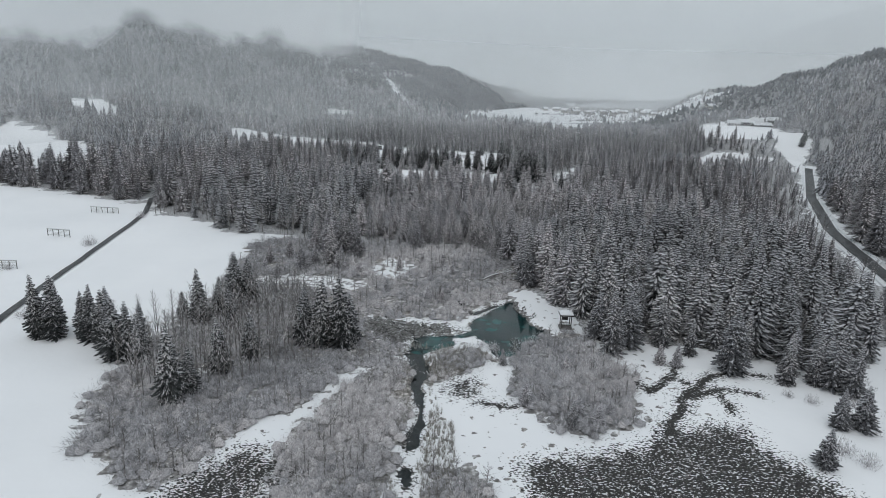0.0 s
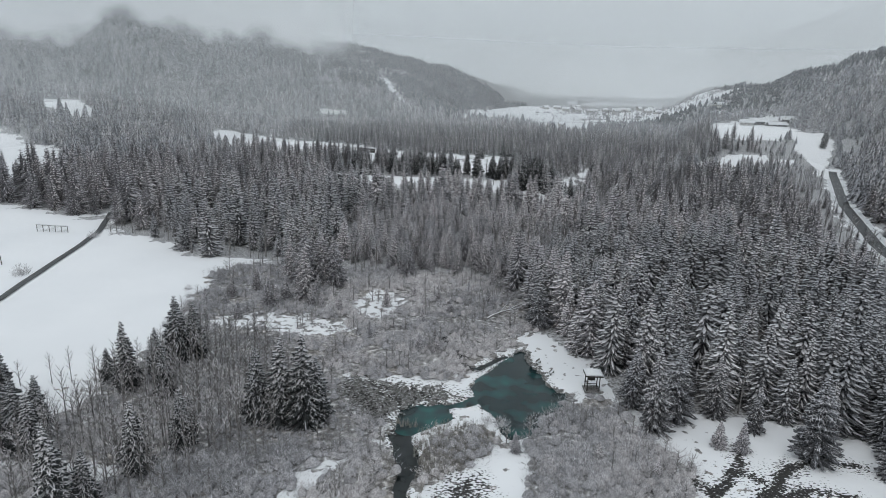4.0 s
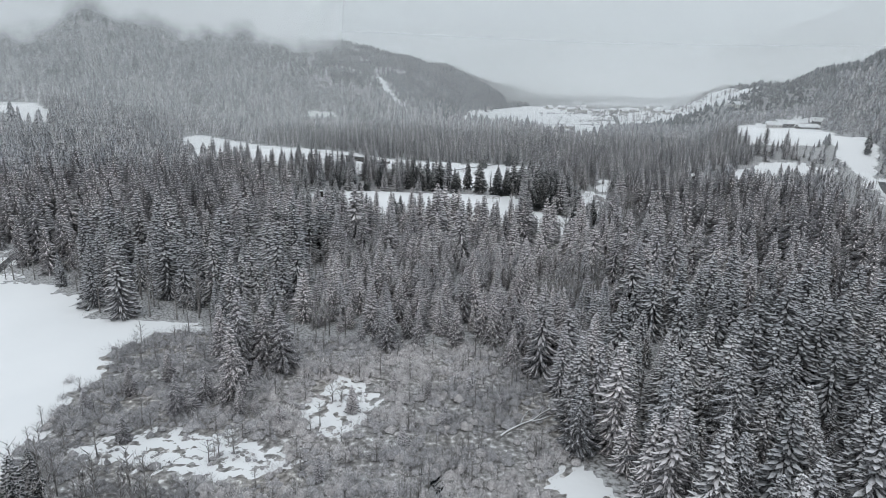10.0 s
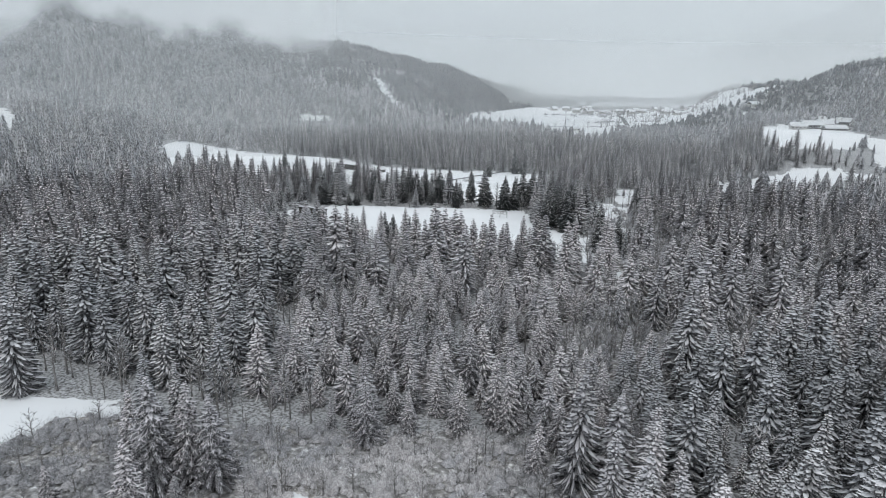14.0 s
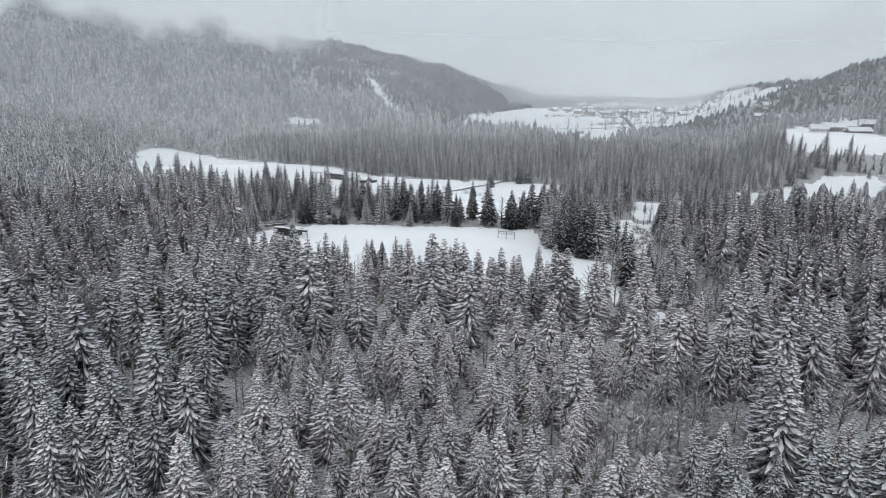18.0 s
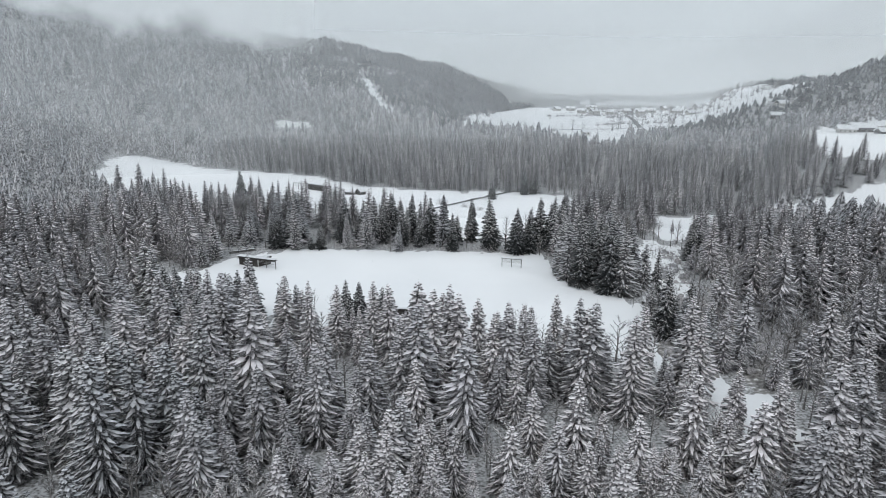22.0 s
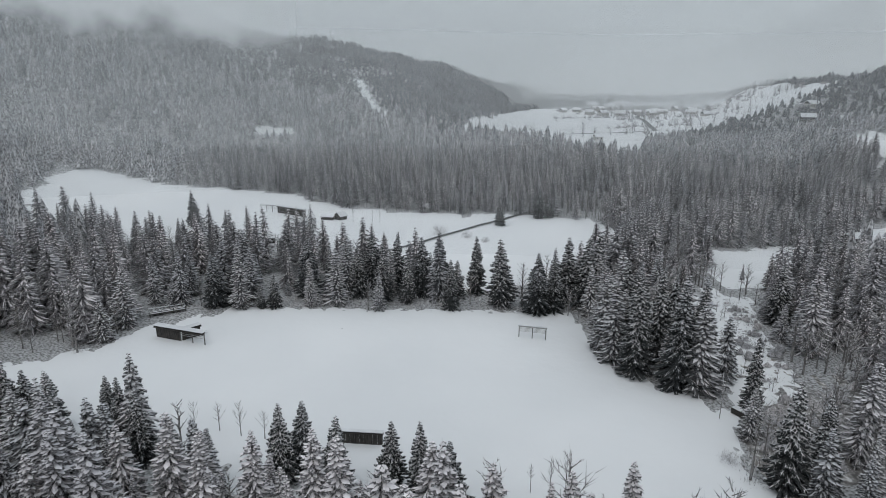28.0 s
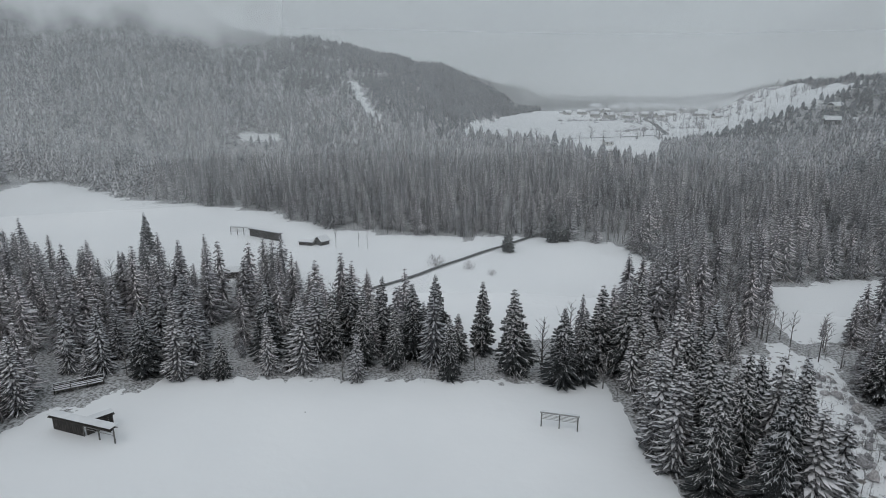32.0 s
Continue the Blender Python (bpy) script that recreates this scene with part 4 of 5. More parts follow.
scatter("scrub_saplings", tall_t, placed(b4, np.random.RandomState(90).uniform(3, 6.5, len(b4)), 1.5, 4, 87, -0.1), [m_twig, m_twig_frost, m_trunk], "frosted saplings rising out of the scrub", "shrub")
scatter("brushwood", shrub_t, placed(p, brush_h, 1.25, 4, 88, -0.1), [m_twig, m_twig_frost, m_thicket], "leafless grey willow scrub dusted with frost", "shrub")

# undergrowth along the wood's edges and in its gaps
e = jitter(-130, 145, 70, 640, 4.2, 91)
edge = np.full(len(e), 1e9)
for pg in (MEADOW_RACKS, MEADOW_LANE, MEADOW_EAST, MEADOW_SOUTH, MEADOW_WEST):
    edge = np.minimum(edge, near_line(e, np.vstack([pg, pg[:1]])))
sel = woods(e) & (edge < 9) & (np.random.RandomState(92).random(len(e)) < 0.75)
clr = inside(e, CLEARING) & (np.random.RandomState(93).random(len(e)) < 0.7)
floor_r = woods(e) & (edge >= 9) & (np.random.RandomState(94).random(len(e)) < 0.22)
strip = inside(e, poly("84,104 100,140 128,176 142,160 120,110")) & (np.random.RandomState(99).random(len(e)) < 0.6)
g = np.vstack([e[sel], e[clr], e[floor_r], e[strip], bare_spots])
gh = np.random.RandomState(95).uniform(0.8, 2.6, len(g))
scatter("undergrowth", low_shrub_t, placed(g, gh, 1.0, 4, 96, -0.1), [m_thicket, m_twig, m_thicket], "frosted bushes along the forest edge", "shrub")
# leafless thickets in the broadleaf gaps and along the sunken lane
w = jitter(20, 210, 285, 520, 3.4, 111)
leafy = np.zeros(len(w), bool)
for pg in BROADLEAF:
    leafy |= inside(w, pg)
leafy |= inside(w, poly("87,498 97,498 85,453 76,435 71,440 77,466")) & (np.random.RandomState(114).random(len(w)) < 0.6)
w = w[leafy & (near_line(w, TRACK) > 3) & (np.hypot(w[:, 0] - 61, w[:, 1] - 425) > 6)]
thicket_t = [shrub(np.random.RandomState(640 + k), 70, sp, 0.012) for k, sp in enumerate((0.8, 0.95, 0.7, 0.85))]
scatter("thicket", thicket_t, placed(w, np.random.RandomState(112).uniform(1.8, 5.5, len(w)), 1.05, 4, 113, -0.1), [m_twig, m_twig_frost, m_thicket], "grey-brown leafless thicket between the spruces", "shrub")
bs = np.vstack([bare_spots, verge_spots, e[floor_r][::2], e[sel][::6]])
scatter("bare_woodland", tall_t, placed(bs, np.random.RandomState(97).uniform(7, 14, len(bs)), 1.1, 4, 98, -0.2), [m_twig, m_twig_frost, m_trunk], "leafless trees standing between the spruces", "forest")


sap = e[clr]
scatter("clearing_saplings", tall_t, placed(sap, np.random.RandomState(104).uniform(2, 5, len(sap)), 1.0, 4, 112, -0.1), [m_twig, m_twig_frost, m_trunk], "brown saplings and stumps in the snowy clearing", "shrub")

# bushes in front of the tree belt and at the meadow's corner
bp = np.vstack([jitter(-62, 44, 482.5, 489, 2.6, 113), jitter(44, 58, 418, 437, 2.8, 114), jitter(49, 62, 395, 418, 3.2, 115)])
bp = bp[~inside(bp, MEADOW_RACKS) & (np.random.RandomState(116).random(len(bp)) < 0.8)]
scatter("edge_bushes", low_shrub_t, placed(bp, np.random.RandomState(117).uniform(1.8, 5.2, len(bp)), 0.75, 4, 118, -0.1), [m_twig, m_twig_frost, m_thicket], "rounded frosted bushes along the meadow's edge", "shrub")


def bare_things(spots, tall, label, group, seed):
    r = np.random.RandomState(seed)
    protos = {}
    for (x, y) in spots:
        k = r.randint(0, len(tall_t))
        h = r.uniform(*tall)
        wd = h * r.uniform(0.6, 0.95)
        m = Matrix.LocRotScale((x, y, z_at(x, y) - 0.2), Euler((0, 0, r.uniform(0, 6.28))), (wd, wd, h))
        if k not in protos:
            V, F, M = tall_t[k]
            base = tagged(new("bare_tree"), label, "tree", group)
            for nm, sub in (("trunk", M == 2), ("crown", M < 2)):
                used, inv = np.unique(F[sub], return_inverse=True)
                ob = new(nm, mesh_from(nm, V[used], inv.reshape(-1, 3), [m_trunk] if nm == "trunk" else [m_twig, m_twig_frost], None if nm == "trunk" else M[sub]))
                set_tone(ob.data, np.full(len(used), 0.6))
                ob.parent = base
            protos[k] = base
            ob = base
        else:
            ob = copy_thing(protos[k], Matrix.Identity(4))
        ob.matrix_basis = m


GROVE = poly("-82,143 -72,172 -72,200 -48,196 -34,176 -30,152 -50,132 -66,122")
gp = jitter(-90, -25, 118, 204, 3.6, 101)
gp = gp[inside(gp, GROVE)]
bare_things(gp[:240], (9, 14), "slender leafless grey tree in a young grove", "bare grove trees", 102)
bare_things(poly("-96,169 -90,171 -86,172 -81,173 -77,174 -100,166 -104,166 -50,414 -46,416 -41,414 -36,413 14,399 17,397 20,399 -49,598 -40,600 -36,597 56,424 62,436 70,445 34,481 36,476"), (6, 10), "leafless frosted tree at the meadow's edge", "edge trees", 103)

# larch without needles and a lone pine
larch_v = bare_tree(np.random.RandomState(700), 26, 3, 0.2, 0.15)


def one_plant(name, tpl, mats, at, h, wd, label, names):
    V, F, M = tpl
    base = tagged(new(name), label, "tree")
    for nm, ids in names:
        sub = np.isin(M, ids)
        used, inv = np.unique(F[sub], return_inverse=True)
        lut = {v: k for k, v in enumerate(ids)}
        ob = new(nm, mesh_from(nm, V[used], inv.reshape(-1, 3), [mats[v] for v in ids], [lut[v] for v in M[sub]]))
        set_tone(ob.data, np.full(len(used), 0.6))
        ob.parent = base
    base.matrix_basis = Matrix.LocRotScale((*at, z_at(*at) - 0.2), None, (wd, wd, h))
    return base


one_plant("larch", larch_v, [m_twig, m_twig_frost, m_bark], (21, 488), 15, 15, "leafless larch with frosted side branches", (("trunk", [2]), ("crown", [0, 1])))
pine_v = spruce(np.random.RandomState(701), 8, 6, 0, 0.16, 0.5)
one_plant("pine", pine_v, [m_needle, m_bough, m_bark], (91, 497), 13, 13, "lone slim pine with a bare lower trunk", (("trunk", [2]), ("crown", [0]), ("snow_load", [1])))


def round_bush(x, y, h, label="rounded leafless bush standing in the snow"):
    V, F, M = shrub(np.random.RandomState(int(x * 7 + y) % 1000 + 1), 420, 0.85, 0.013, False, False)
    ob = new("bush", mesh_from("bush", V, F, [m_twig, m_twig_frost, m_thicket], M))
    set_tone(ob.data, np.full(len(V), 0.55))
    ob.matrix_basis = Matrix.LocRotScale((x, y, z_at(x, y) - 0.1), None, (h, h, h))
    return tagged(ob, label, "bush", "single bushes")


for x, y, h in ((-147, 244, 5), (-150, 293, 4), (-156, 209, 3.5), (-118, 172, 5), (-122, 168, 4), (81, 118, 4.6), (84, 114, 3.6), (90, 133, 3.2), (86, 139, 3), (82, 142, 2.4), (97, 150, 4), (100, 144, 3.5), (95, 138, 3), (104, 151, 4), (-86, 236, 2.5), (-83, 229, 2.2), (-80, 222, 3), (-76, 216, 3),
                (13, 565, 3), (-7, 575, 6), (5, 572, 4), (52, 409, 3), (-100, 168, 4), (12, 161, 3), (9, 162, 2.6)):
    round_bush(x, y, h)

# small snow-bent spruces in the glade
r = np.random.RandomState(105)
small = poly("27,123 29,128 18,132 22,134 33,124 36,128 -76,225 -70,226 -62,214 -54,226 -46,232 -40,226 -34,222 -12,240 -4,236 6,240 -20,228 12,232 -44,240 -8,216 0,224 14,152 30,150 40,146 -22,205 60,156 56,158 -3,197 -8,198")
scatter("young_spruces", mid_t, placed(small, r.uniform(4.5, 7.5, len(small)), 1.7, 6, 106), [m_needle, m_bough, m_bark], "small young spruces bent under snow", "tree")

# reeds by the creek
p = jitter(-16, 14, 92, 165, 0.9, 107)
dd = near_line(p, CREEK)
isle = inside(p, poly("-6,150 -2,160 6,161 12,156 4,146 -2,141")) | inside(p, poly("-4,90 -3,126 2,122 3,92"))
p = p[((dd > 2.2) & (dd < 4.5) & (np.random.RandomState(108).random(len(p)) < 0.35)) | (isle & (np.random.RandomState(109).random(len(p)) < 0.85))]
reed_t = [shrub(np.random.RandomState(720 + k), 22, 0.35, 0.014, True) for k in range(3)]
scatter("reeds", reed_t, placed(p, np.random.RandomState(110).uniform(1.1, 2.5, len(p)), 1.0, 3, 111, -0.05), [m_reed, m_reed], "pale dry reeds beside the creek", "reeds")


# stones and snow-capped tussocks
def pebble(rng):
    n = 6
    V = [(0, 0, 1)] + [(rng.uniform(0.7, 1.2) * math.cos(6.283 * k / n), rng.uniform(0.7, 1.2) * math.sin(6.283 * k / n), 0.35) for k in range(n)] + [(1.05 * math.cos(6.283 * k / n), 1.05 * math.sin(6.283 * k / n), -0.6) for k in range(n)]
    F, M = [], []
    for k in range(n):
        F.append([0, 1 + k, 1 + (k + 1) % n])
        M.append(1)
        F.append([1 + k, 1 + n + k, 1 + (k + 1) % n])
        M.append(0)
    return np.array(V), np.array(F), np.array(M)


peb_t = [pebble(np.random.RandomState(740 + k)) for k in range(5)]


def stones(name, pg, step, size, share, mats, label, seed, z=-0.2):
    lo, hi = pg.min(0), pg.max(0)
    p = jitter(lo[0] - 3, hi[0] + 3, lo[1] - 3, hi[1] + 3, step, seed)
    p = p[inside(shaken(p, 7, 1.6, 37), pg) & (np.random.RandomState(seed + 1).random(len(p)) < share)]
    p = p[(p[:, 1] > 62) & (wobble(p, 6, seed) + np.random.RandomState(seed + 5).normal(0, 0.5, len(p)) > -0.35)]
    pl = placed(p, np.random.RandomState(seed + 2).uniform(*size, len(p)), 1.5, 5, seed + 3)
    pl[:, 2] = z
    return scatter(name, peb_t, pl, mats, label, "stones")


stones("stones", STONES, 0.5, (0.12, 0.26), 0.92, [m_stone, m_cap], "field of grey stones with thin snow caps", 121, -0.1)
stones("tussocks_east", MARSH_EAST, 0.6, (0.03, 0.11), 0.45, [m_stone, m_bough], "snow-capped tussocks in the dark marsh", 131)
stones("tussocks_west", MARSH_WEST, 0.5, (0.03, 0.13), 0.6, [m_stone, m_bough], "snow-capped tussocks in the dark marsh pool", 141)
shore = np.vstack([grown(POND, 0.8), grown(POND, 0.8)[:1]])
p = jitter(0, 36, 152, 202, 0.8, 151)
p = p[(near_line(p, shore) < 0.9) & (p[:, 0] > 18)]
pl = placed(p, np.random.RandomState(152).uniform(0.18, 0.5, len(p)), 1.3, 5, 153)
pl[:, 2] = -0.1
scatter("shore_stones", peb_t, pl, [m_stone, m_cap], "dark boulders along the pond's shore", "stones")


# ---- wooden things ----
def at_ground(name, x, y, turn, label, category, group=""):
    e = tagged(new(name), label, category, group)
    e.matrix_basis = Matrix.LocRotScale((x, y, z_at(x, y)), Euler((0, 0, turn)), None)
    return e


def hayrack(ax, ay, bx, by, h, bays, rails=5, boarded=(), label="open wooden hayrack with horizontal rails", roof=0.5, low=0.45):
    """A hayrack between two ends: posts, rails, a narrow roof with snow; bays named in boarded are closed with dark boards."""
    L = math.hypot(bx - ax, by - ay)
    rack = at_ground("hayrack", ax, ay, math.atan2(by - ay, bx - ax), label, "hayrack", "hayracks")
    bay = L / bays
    for k in range(bays + 1):
        part("post", block((0.24, 0.24, h + 0.3), (k * bay, 0, h / 2 - 0.15), bevel=0.03), m_post, rack)
    for b in range(bays):
        if b in boarded:
            n = max(3, int(bay / 0.9))
            for j in range(n):
                part("board", block((bay / n - 0.03, 0.07, h + 0.1), (b * bay + (j + 0.5) * bay / n, -0.16 + 0.01 * (j % 2), h / 2 - 0.12)), m_board, rack)
        else:
            for j in range(rails):
                part("rail", block((bay - 0.2, 0.09, 0.09), ((b + 0.5) * bay, 0, h * (low + (0.93 - low) * j / max(1, rails - 1)))), m_rail, rack)
    if roof:
        for s in (-1, 1):
            bm = block((L + 0.6, roof, 0.07), (L / 2, s * roof * 0.42, h + 0.02))
            bmesh.ops.rotate(bm, verts=bm.verts[:], cent=(0, 0, h + 0.15), matrix=Matrix.Rotation(-s * 0.42, 3, "X"))
            board = part("roof_board", bm, m_board if boarded else m_rail, rack)
        bm = block((L + 0.55, roof * 1.75, 0.22), (L / 2, 0, h + 0.28), bevel=0.08)
        part("snow_cap", bm, m_snow, board, "smooth layer of snow on the roof")
    return rack


hayrack(18, 464.6, 25, 463.0, 3.2, 2, 5, label="two-bay open hayrack with a snowy ridge", roof=0.32, low=0.55)
hayrack(-79.3, 460.4, -64.6, 455.8, 3.2, 4, 4, boarded=(0, 1), label="long hayrack with dark boarded bays under snow", roof=1.15)
hayrack(-71.6, 458.6, -68.4, 462.2, 3.0, 2, 4, boarded=(0, 1), label="short boarded hayrack wing under snow", roof=1.05)
hayrack(-21, 412.5, -13, 412, 2.4, 3, 4, boarded=(0, 1, 2), label="low dark boarded rack standing in the meadow", roof=0.6)
hayrack(-99, 617, -90, 616, 3.6, 3, 5, label="open hayrack in the upper meadow", roof=0.3)
hayrack(-90, 615.5, -74, 607, 3.4, 4, 4, boarded=(0, 1, 2, 3), label="dark boarded hayrack in the upper meadow", roof=1.2)
hayrack(-171, 255, -161, 254, 3.0, 4, 5, label="long open hayrack in the snowy meadow", roof=0.25, low=0.2)
hayrack(-179, 301, -165, 300, 3.0, 5, 5, label="long open hayrack in the snowy meadow", roof=0.25, low=0.2)
hayrack(-160, 209, -153, 210, 3.0, 3, 5, label="open hayrack in the snowy meadow", roof=0.25, low=0.2)


def hut(x, y, L, W, H, turn, label, walls=m_board, rise=0.45, name="hut"):
    """A gabled hut: four walls of boards, roof slabs with snow, a door."""
    h = at_ground(name, x, y, turn, label, "hut", "wooden huts")
    for s in (-1, 1):
        part("wall", block((L, 0.14, H), (0, s * W / 2, H / 2)), walls, h)
        bm = bmesh.new()
        gable = [(0, -W / 2 + 0.08, 0), (0, W / 2 - 0.08, 0), (0, W / 2 - 0.08, H), (0, 0, H + rise * W / 2), (0, -W / 2 + 0.08, H)]
        f = bm.faces.new([bm.verts.new((s * (L / 2 - 0.07) - 0.07, b, c)) for _, b, c in gable])
        g = bmesh.ops.extrude_face_region(bm, geom=[f])
        bmesh.ops.translate(bm, verts=[v for v in g["geom"] if isinstance(v, bmesh.types.BMVert)], vec=(0.14, 0, 0))
        bmesh.ops.recalc_face_normals(bm, faces=bm.faces[:])
        part("gable_wall", bm, walls, h)
        sl = math.hypot(W / 2 + 0.5, rise * (W / 2 + 0.5))
        for nm, th, up, mat, ext in (("roof", 0.12, 0.05, m_board, 0.8), ("roof_snow", 0.28, 0.25, m_snow, 0.7)):
            bm = block((L + ext, sl, th), (0, s * sl / 2, up), bevel=0.05 if th > 0.2 else 0)
            bmesh.ops.rotate(bm, verts=bm.verts[:], cent=(0, 0, 0), matrix=Matrix.Rotation(-s * math.atan(rise), 3, "X"))
            bmesh.ops.translate(bm, verts=bm.verts[:], vec=(0, 0, H + rise * W / 2 + 0.05))
            slab = part(nm, bm, mat, h if nm == "roof" else slab)
    part("door", block((0.06, 1.0, 1.9), (L / 2 + 0.03, 0, 0.95)), m_post, h)
    return h


hut(170, 571, 7, 6, 3.0, 0.3, "small wooden barn with a thick snow roof")
hut(161, 552, 7, 5, 2.4, 0.3, "low dark field shed under snow")
hut(-56, 604, 4.4, 4, 2.0, 0.9, "small gabled hay hut beside bare trees", rise=0.75)
hut(-62, 603, 6, 3, 1.6, -0.2, "low snow-covered shed in the meadow", rise=0.3)
hut(-78, 559, 5, 4, 2.4, 0.2, "little hut with a snowy roof behind the trees")


def shelter(x, y, turn):
    s = at_ground("viewing_shelter", x, y, turn, "open wooden viewing shelter with a snow-covered hip roof", "shelter")
    s.scale = (0.74, 0.74, 0.9)
    part("platform", block((5.2, 4.6, 0.25), (0, 0, 0.35), bevel=0.03), m_post, s)
    for a in (-1, 1):
        for b in (-1, 1):
            part("post", block((0.28, 0.28, 4.6), (a * 1.9, b * 1.6, 2.5), bevel=0.03), m_board, s)
            part("foot", block((0.4, 0.4, 0.5), (a * 1.9, b * 1.6, 0.05)), m_stone, s)
    for b in (-1, 1):
        for zz in (0.9, 1.35):
            part("railing", block((3.6, 0.1, 0.14), (0, b * 1.6, zz)), m_board, s)
        part("beam", block((4.6, 0.24, 0.28), (0, b * 1.6, 4.65)), m_board, s)
    part("info_board", block((2.4, 0.08, 1.1), (0, 1.45, 2.9)), m_board, s, "dark board hanging under the roof")
    for nm, th, z0, mat, gr in (("roof", 1.0, 4.75, m_board, 0.0), ("roof_snow", 1.0, 5.1, m_snow, -0.12)):
        bm = bmesh.new()
        hw, hd = 2.75 + gr, 2.4 + gr
        base = [bm.verts.new((sx * hw, sy * hd, z0)) for sx, sy in ((-1, -1), (1, -1), (1, 1), (-1, 1))]
        mid = [bm.verts.new((sx * hw, sy * hd, z0 + 0.28)) for sx, sy in ((-1, -1), (1, -1), (1, 1), (-1, 1))]
        top = [bm.verts.new((sx * 0.9, 0, z0 + th + 0.25)) for sx in (-1, 1)]
        bm.faces.new(base[::-1])
        for k in range(4):
            bm.faces.new((base[k], base[(k + 1) % 4], mid[(k + 1) % 4], mid[k]))
        bm.faces.new((mid[0], mid[1], top[1], top[0]))
        bm.faces.new((mid[2], mid[3], top[0], top[1]))
        bm.faces.new((mid[1], mid[2], top[1]))
        bm.faces.new((mid[3], mid[0], top[0]))
        top_piece = part(nm, bm, mat, s if nm == "roof" else top_piece)
    return s


shelter(34.3, 178.5, 0.02)


def bench(x, y, turn):
    b = at_ground("bench", x, y, turn, "snow-covered wooden bench beside the pond", "bench", "pond benches")
    seat = part("seat", block((2.2, 0.5, 0.08), (0, 0, 0.55)), m_post, b)
    part("backrest", block((2.2, 0.08, 0.45), (0, 0.28, 0.95)), m_post, b)
    part("snow_layer", block((2.15, 0.46, 0.16), (0, 0, 0.67), bevel=0.05), m_snow, seat)
    for k in (-0.9, 0.9):
        part("leg", block((0.12, 0.45, 0.55), (k, 0, 0.26)), m_post, b)


bench(23.4, 192.1, 1.0)
bench(26.0, 186.2, 1.1)


def foot_bridge(x, y, L, turn):
    b = at_ground("foot_bridge", x, y, turn, "small wooden footbridge with railings and snow", "bridge")
    part("deck", block((L, 2.0, 0.25), (0, 0, 0.75)), m_board, b)
    part("deck_snow", block((L - 0.1, 1.8, 0.2), (0, 0, 0.97), bevel=0.06), m_snow, b)
    for s in (-1, 1):
        for zz in (1.35, 1.8):
            part("rail", block((L, 0.1, 0.14), (0, s * 0.95, zz)), m_board, b)
        part("rail_snow", block((L, 0.16, 0.1), (0, s * 0.95, 1.92)), m_snow, b)
        for k in range(4):
            part("post", block((0.14, 0.14, 2.0), (-L / 2 + 0.2 + k * (L - 0.4) / 3, s * 0.95, 0.85)), m_board, b)


foot_bridge(-84, 477, 10, 0.55)

crate = at_ground("log_stack", 61, 425, -1.0, "stack of cut logs under a snow layer", "logs")
for k in range(9):
    bm = bmesh.new()
    bmesh.ops.create_cone(bm, cap_ends=True, segments=8, radius1=0.24, radius2=0.22, depth=4.2, matrix=Matrix.Translation((0, (k % 3 - 1) * 0.48, 0.25 + (k // 3) * 0.44)) @ Matrix.Rotation(1.5708, 4, "Y"))
    part("log", bm, m_board, crate)
part("snow_layer", block((4.0, 1.5, 0.25), (0, 0, 1.5), bevel=0.08), m_snow, crate)

# fallen tree across the scrub, its bare limbs frosted
fallen = tagged(new("fallen_tree"), "fallen bare tree with frosted limbs lying in the scrub", "log")


def limb(name, pts, r0, r1, mat):
    """A tapered, bent limb through a few places."""
    bm = bmesh.new()
    rings = []
    for i, p in enumerate(pts):
        r = r0 + (r1 - r0) * i / (len(pts) - 1)
        rings.append([bm.verts.new((p[0], p[1] + r * math.cos(1.047 * k), p[2] + r * math.sin(1.047 * k))) for k in range(6)])
    for a, b in zip(rings[:-1], rings[1:]):
        for k in range(6):
            bm.faces.new((a[k], b[k], b[(k + 1) % 6], a[(k + 1) % 6]))
    bm.faces.new(rings[0])
    bm.faces.new(rings[-1][::-1])
    bmesh.ops.recalc_face_normals(bm, faces=bm.faces[:])
    return part(name, bm, mat, fallen)


limb("trunk", [(0, 0, 0.4), (3, 0.3, 1.0), (6, 0.1, 1.6), (9, -0.4, 2.1), (12, 0.2, 2.5), (15, 0.5, 2.6)], 0.32, 0.1, m_trunk)
limb("limb", [(6, 0.1, 1.6), (8, 1.5, 2.1), (10.5, 2.6, 2.4)], 0.16, 0.05, m_trunk)
limb("limb", [(8, -0.2, 1.9), (10, -1.6, 2.5), (12.5, -2.2, 3.1)], 0.16, 0.05, m_trunk)
limb("limb", [(11, 0.0, 2.4), (13, 1.3, 3.0), (15.5, 1.7, 3.3)], 0.12, 0.04, m_trunk)
limb("snow_layer", [(1, 0.1, 0.9), (3, 0.3, 1.3), (6, 0.1, 1.85), (9, -0.4, 2.3), (12, 0.2, 2.65), (14.6, 0.5, 2.72)], 0.2, 0.07, m_snow)
limb("snow_layer", [(6.5, 0.4, 1.9), (8, 1.5, 2.25), (10.2, 2.5, 2.5)], 0.11, 0.05, m_snow)
limb("snow_layer", [(8.5, -0.6, 2.2), (10, -1.6, 2.65), (12.2, -2.1, 3.15)], 0.11, 0.05, m_snow)
fallen.matrix_basis = Matrix.LocRotScale((10.6, 219.6, 0), Euler((0, 0, 0.615)), None)


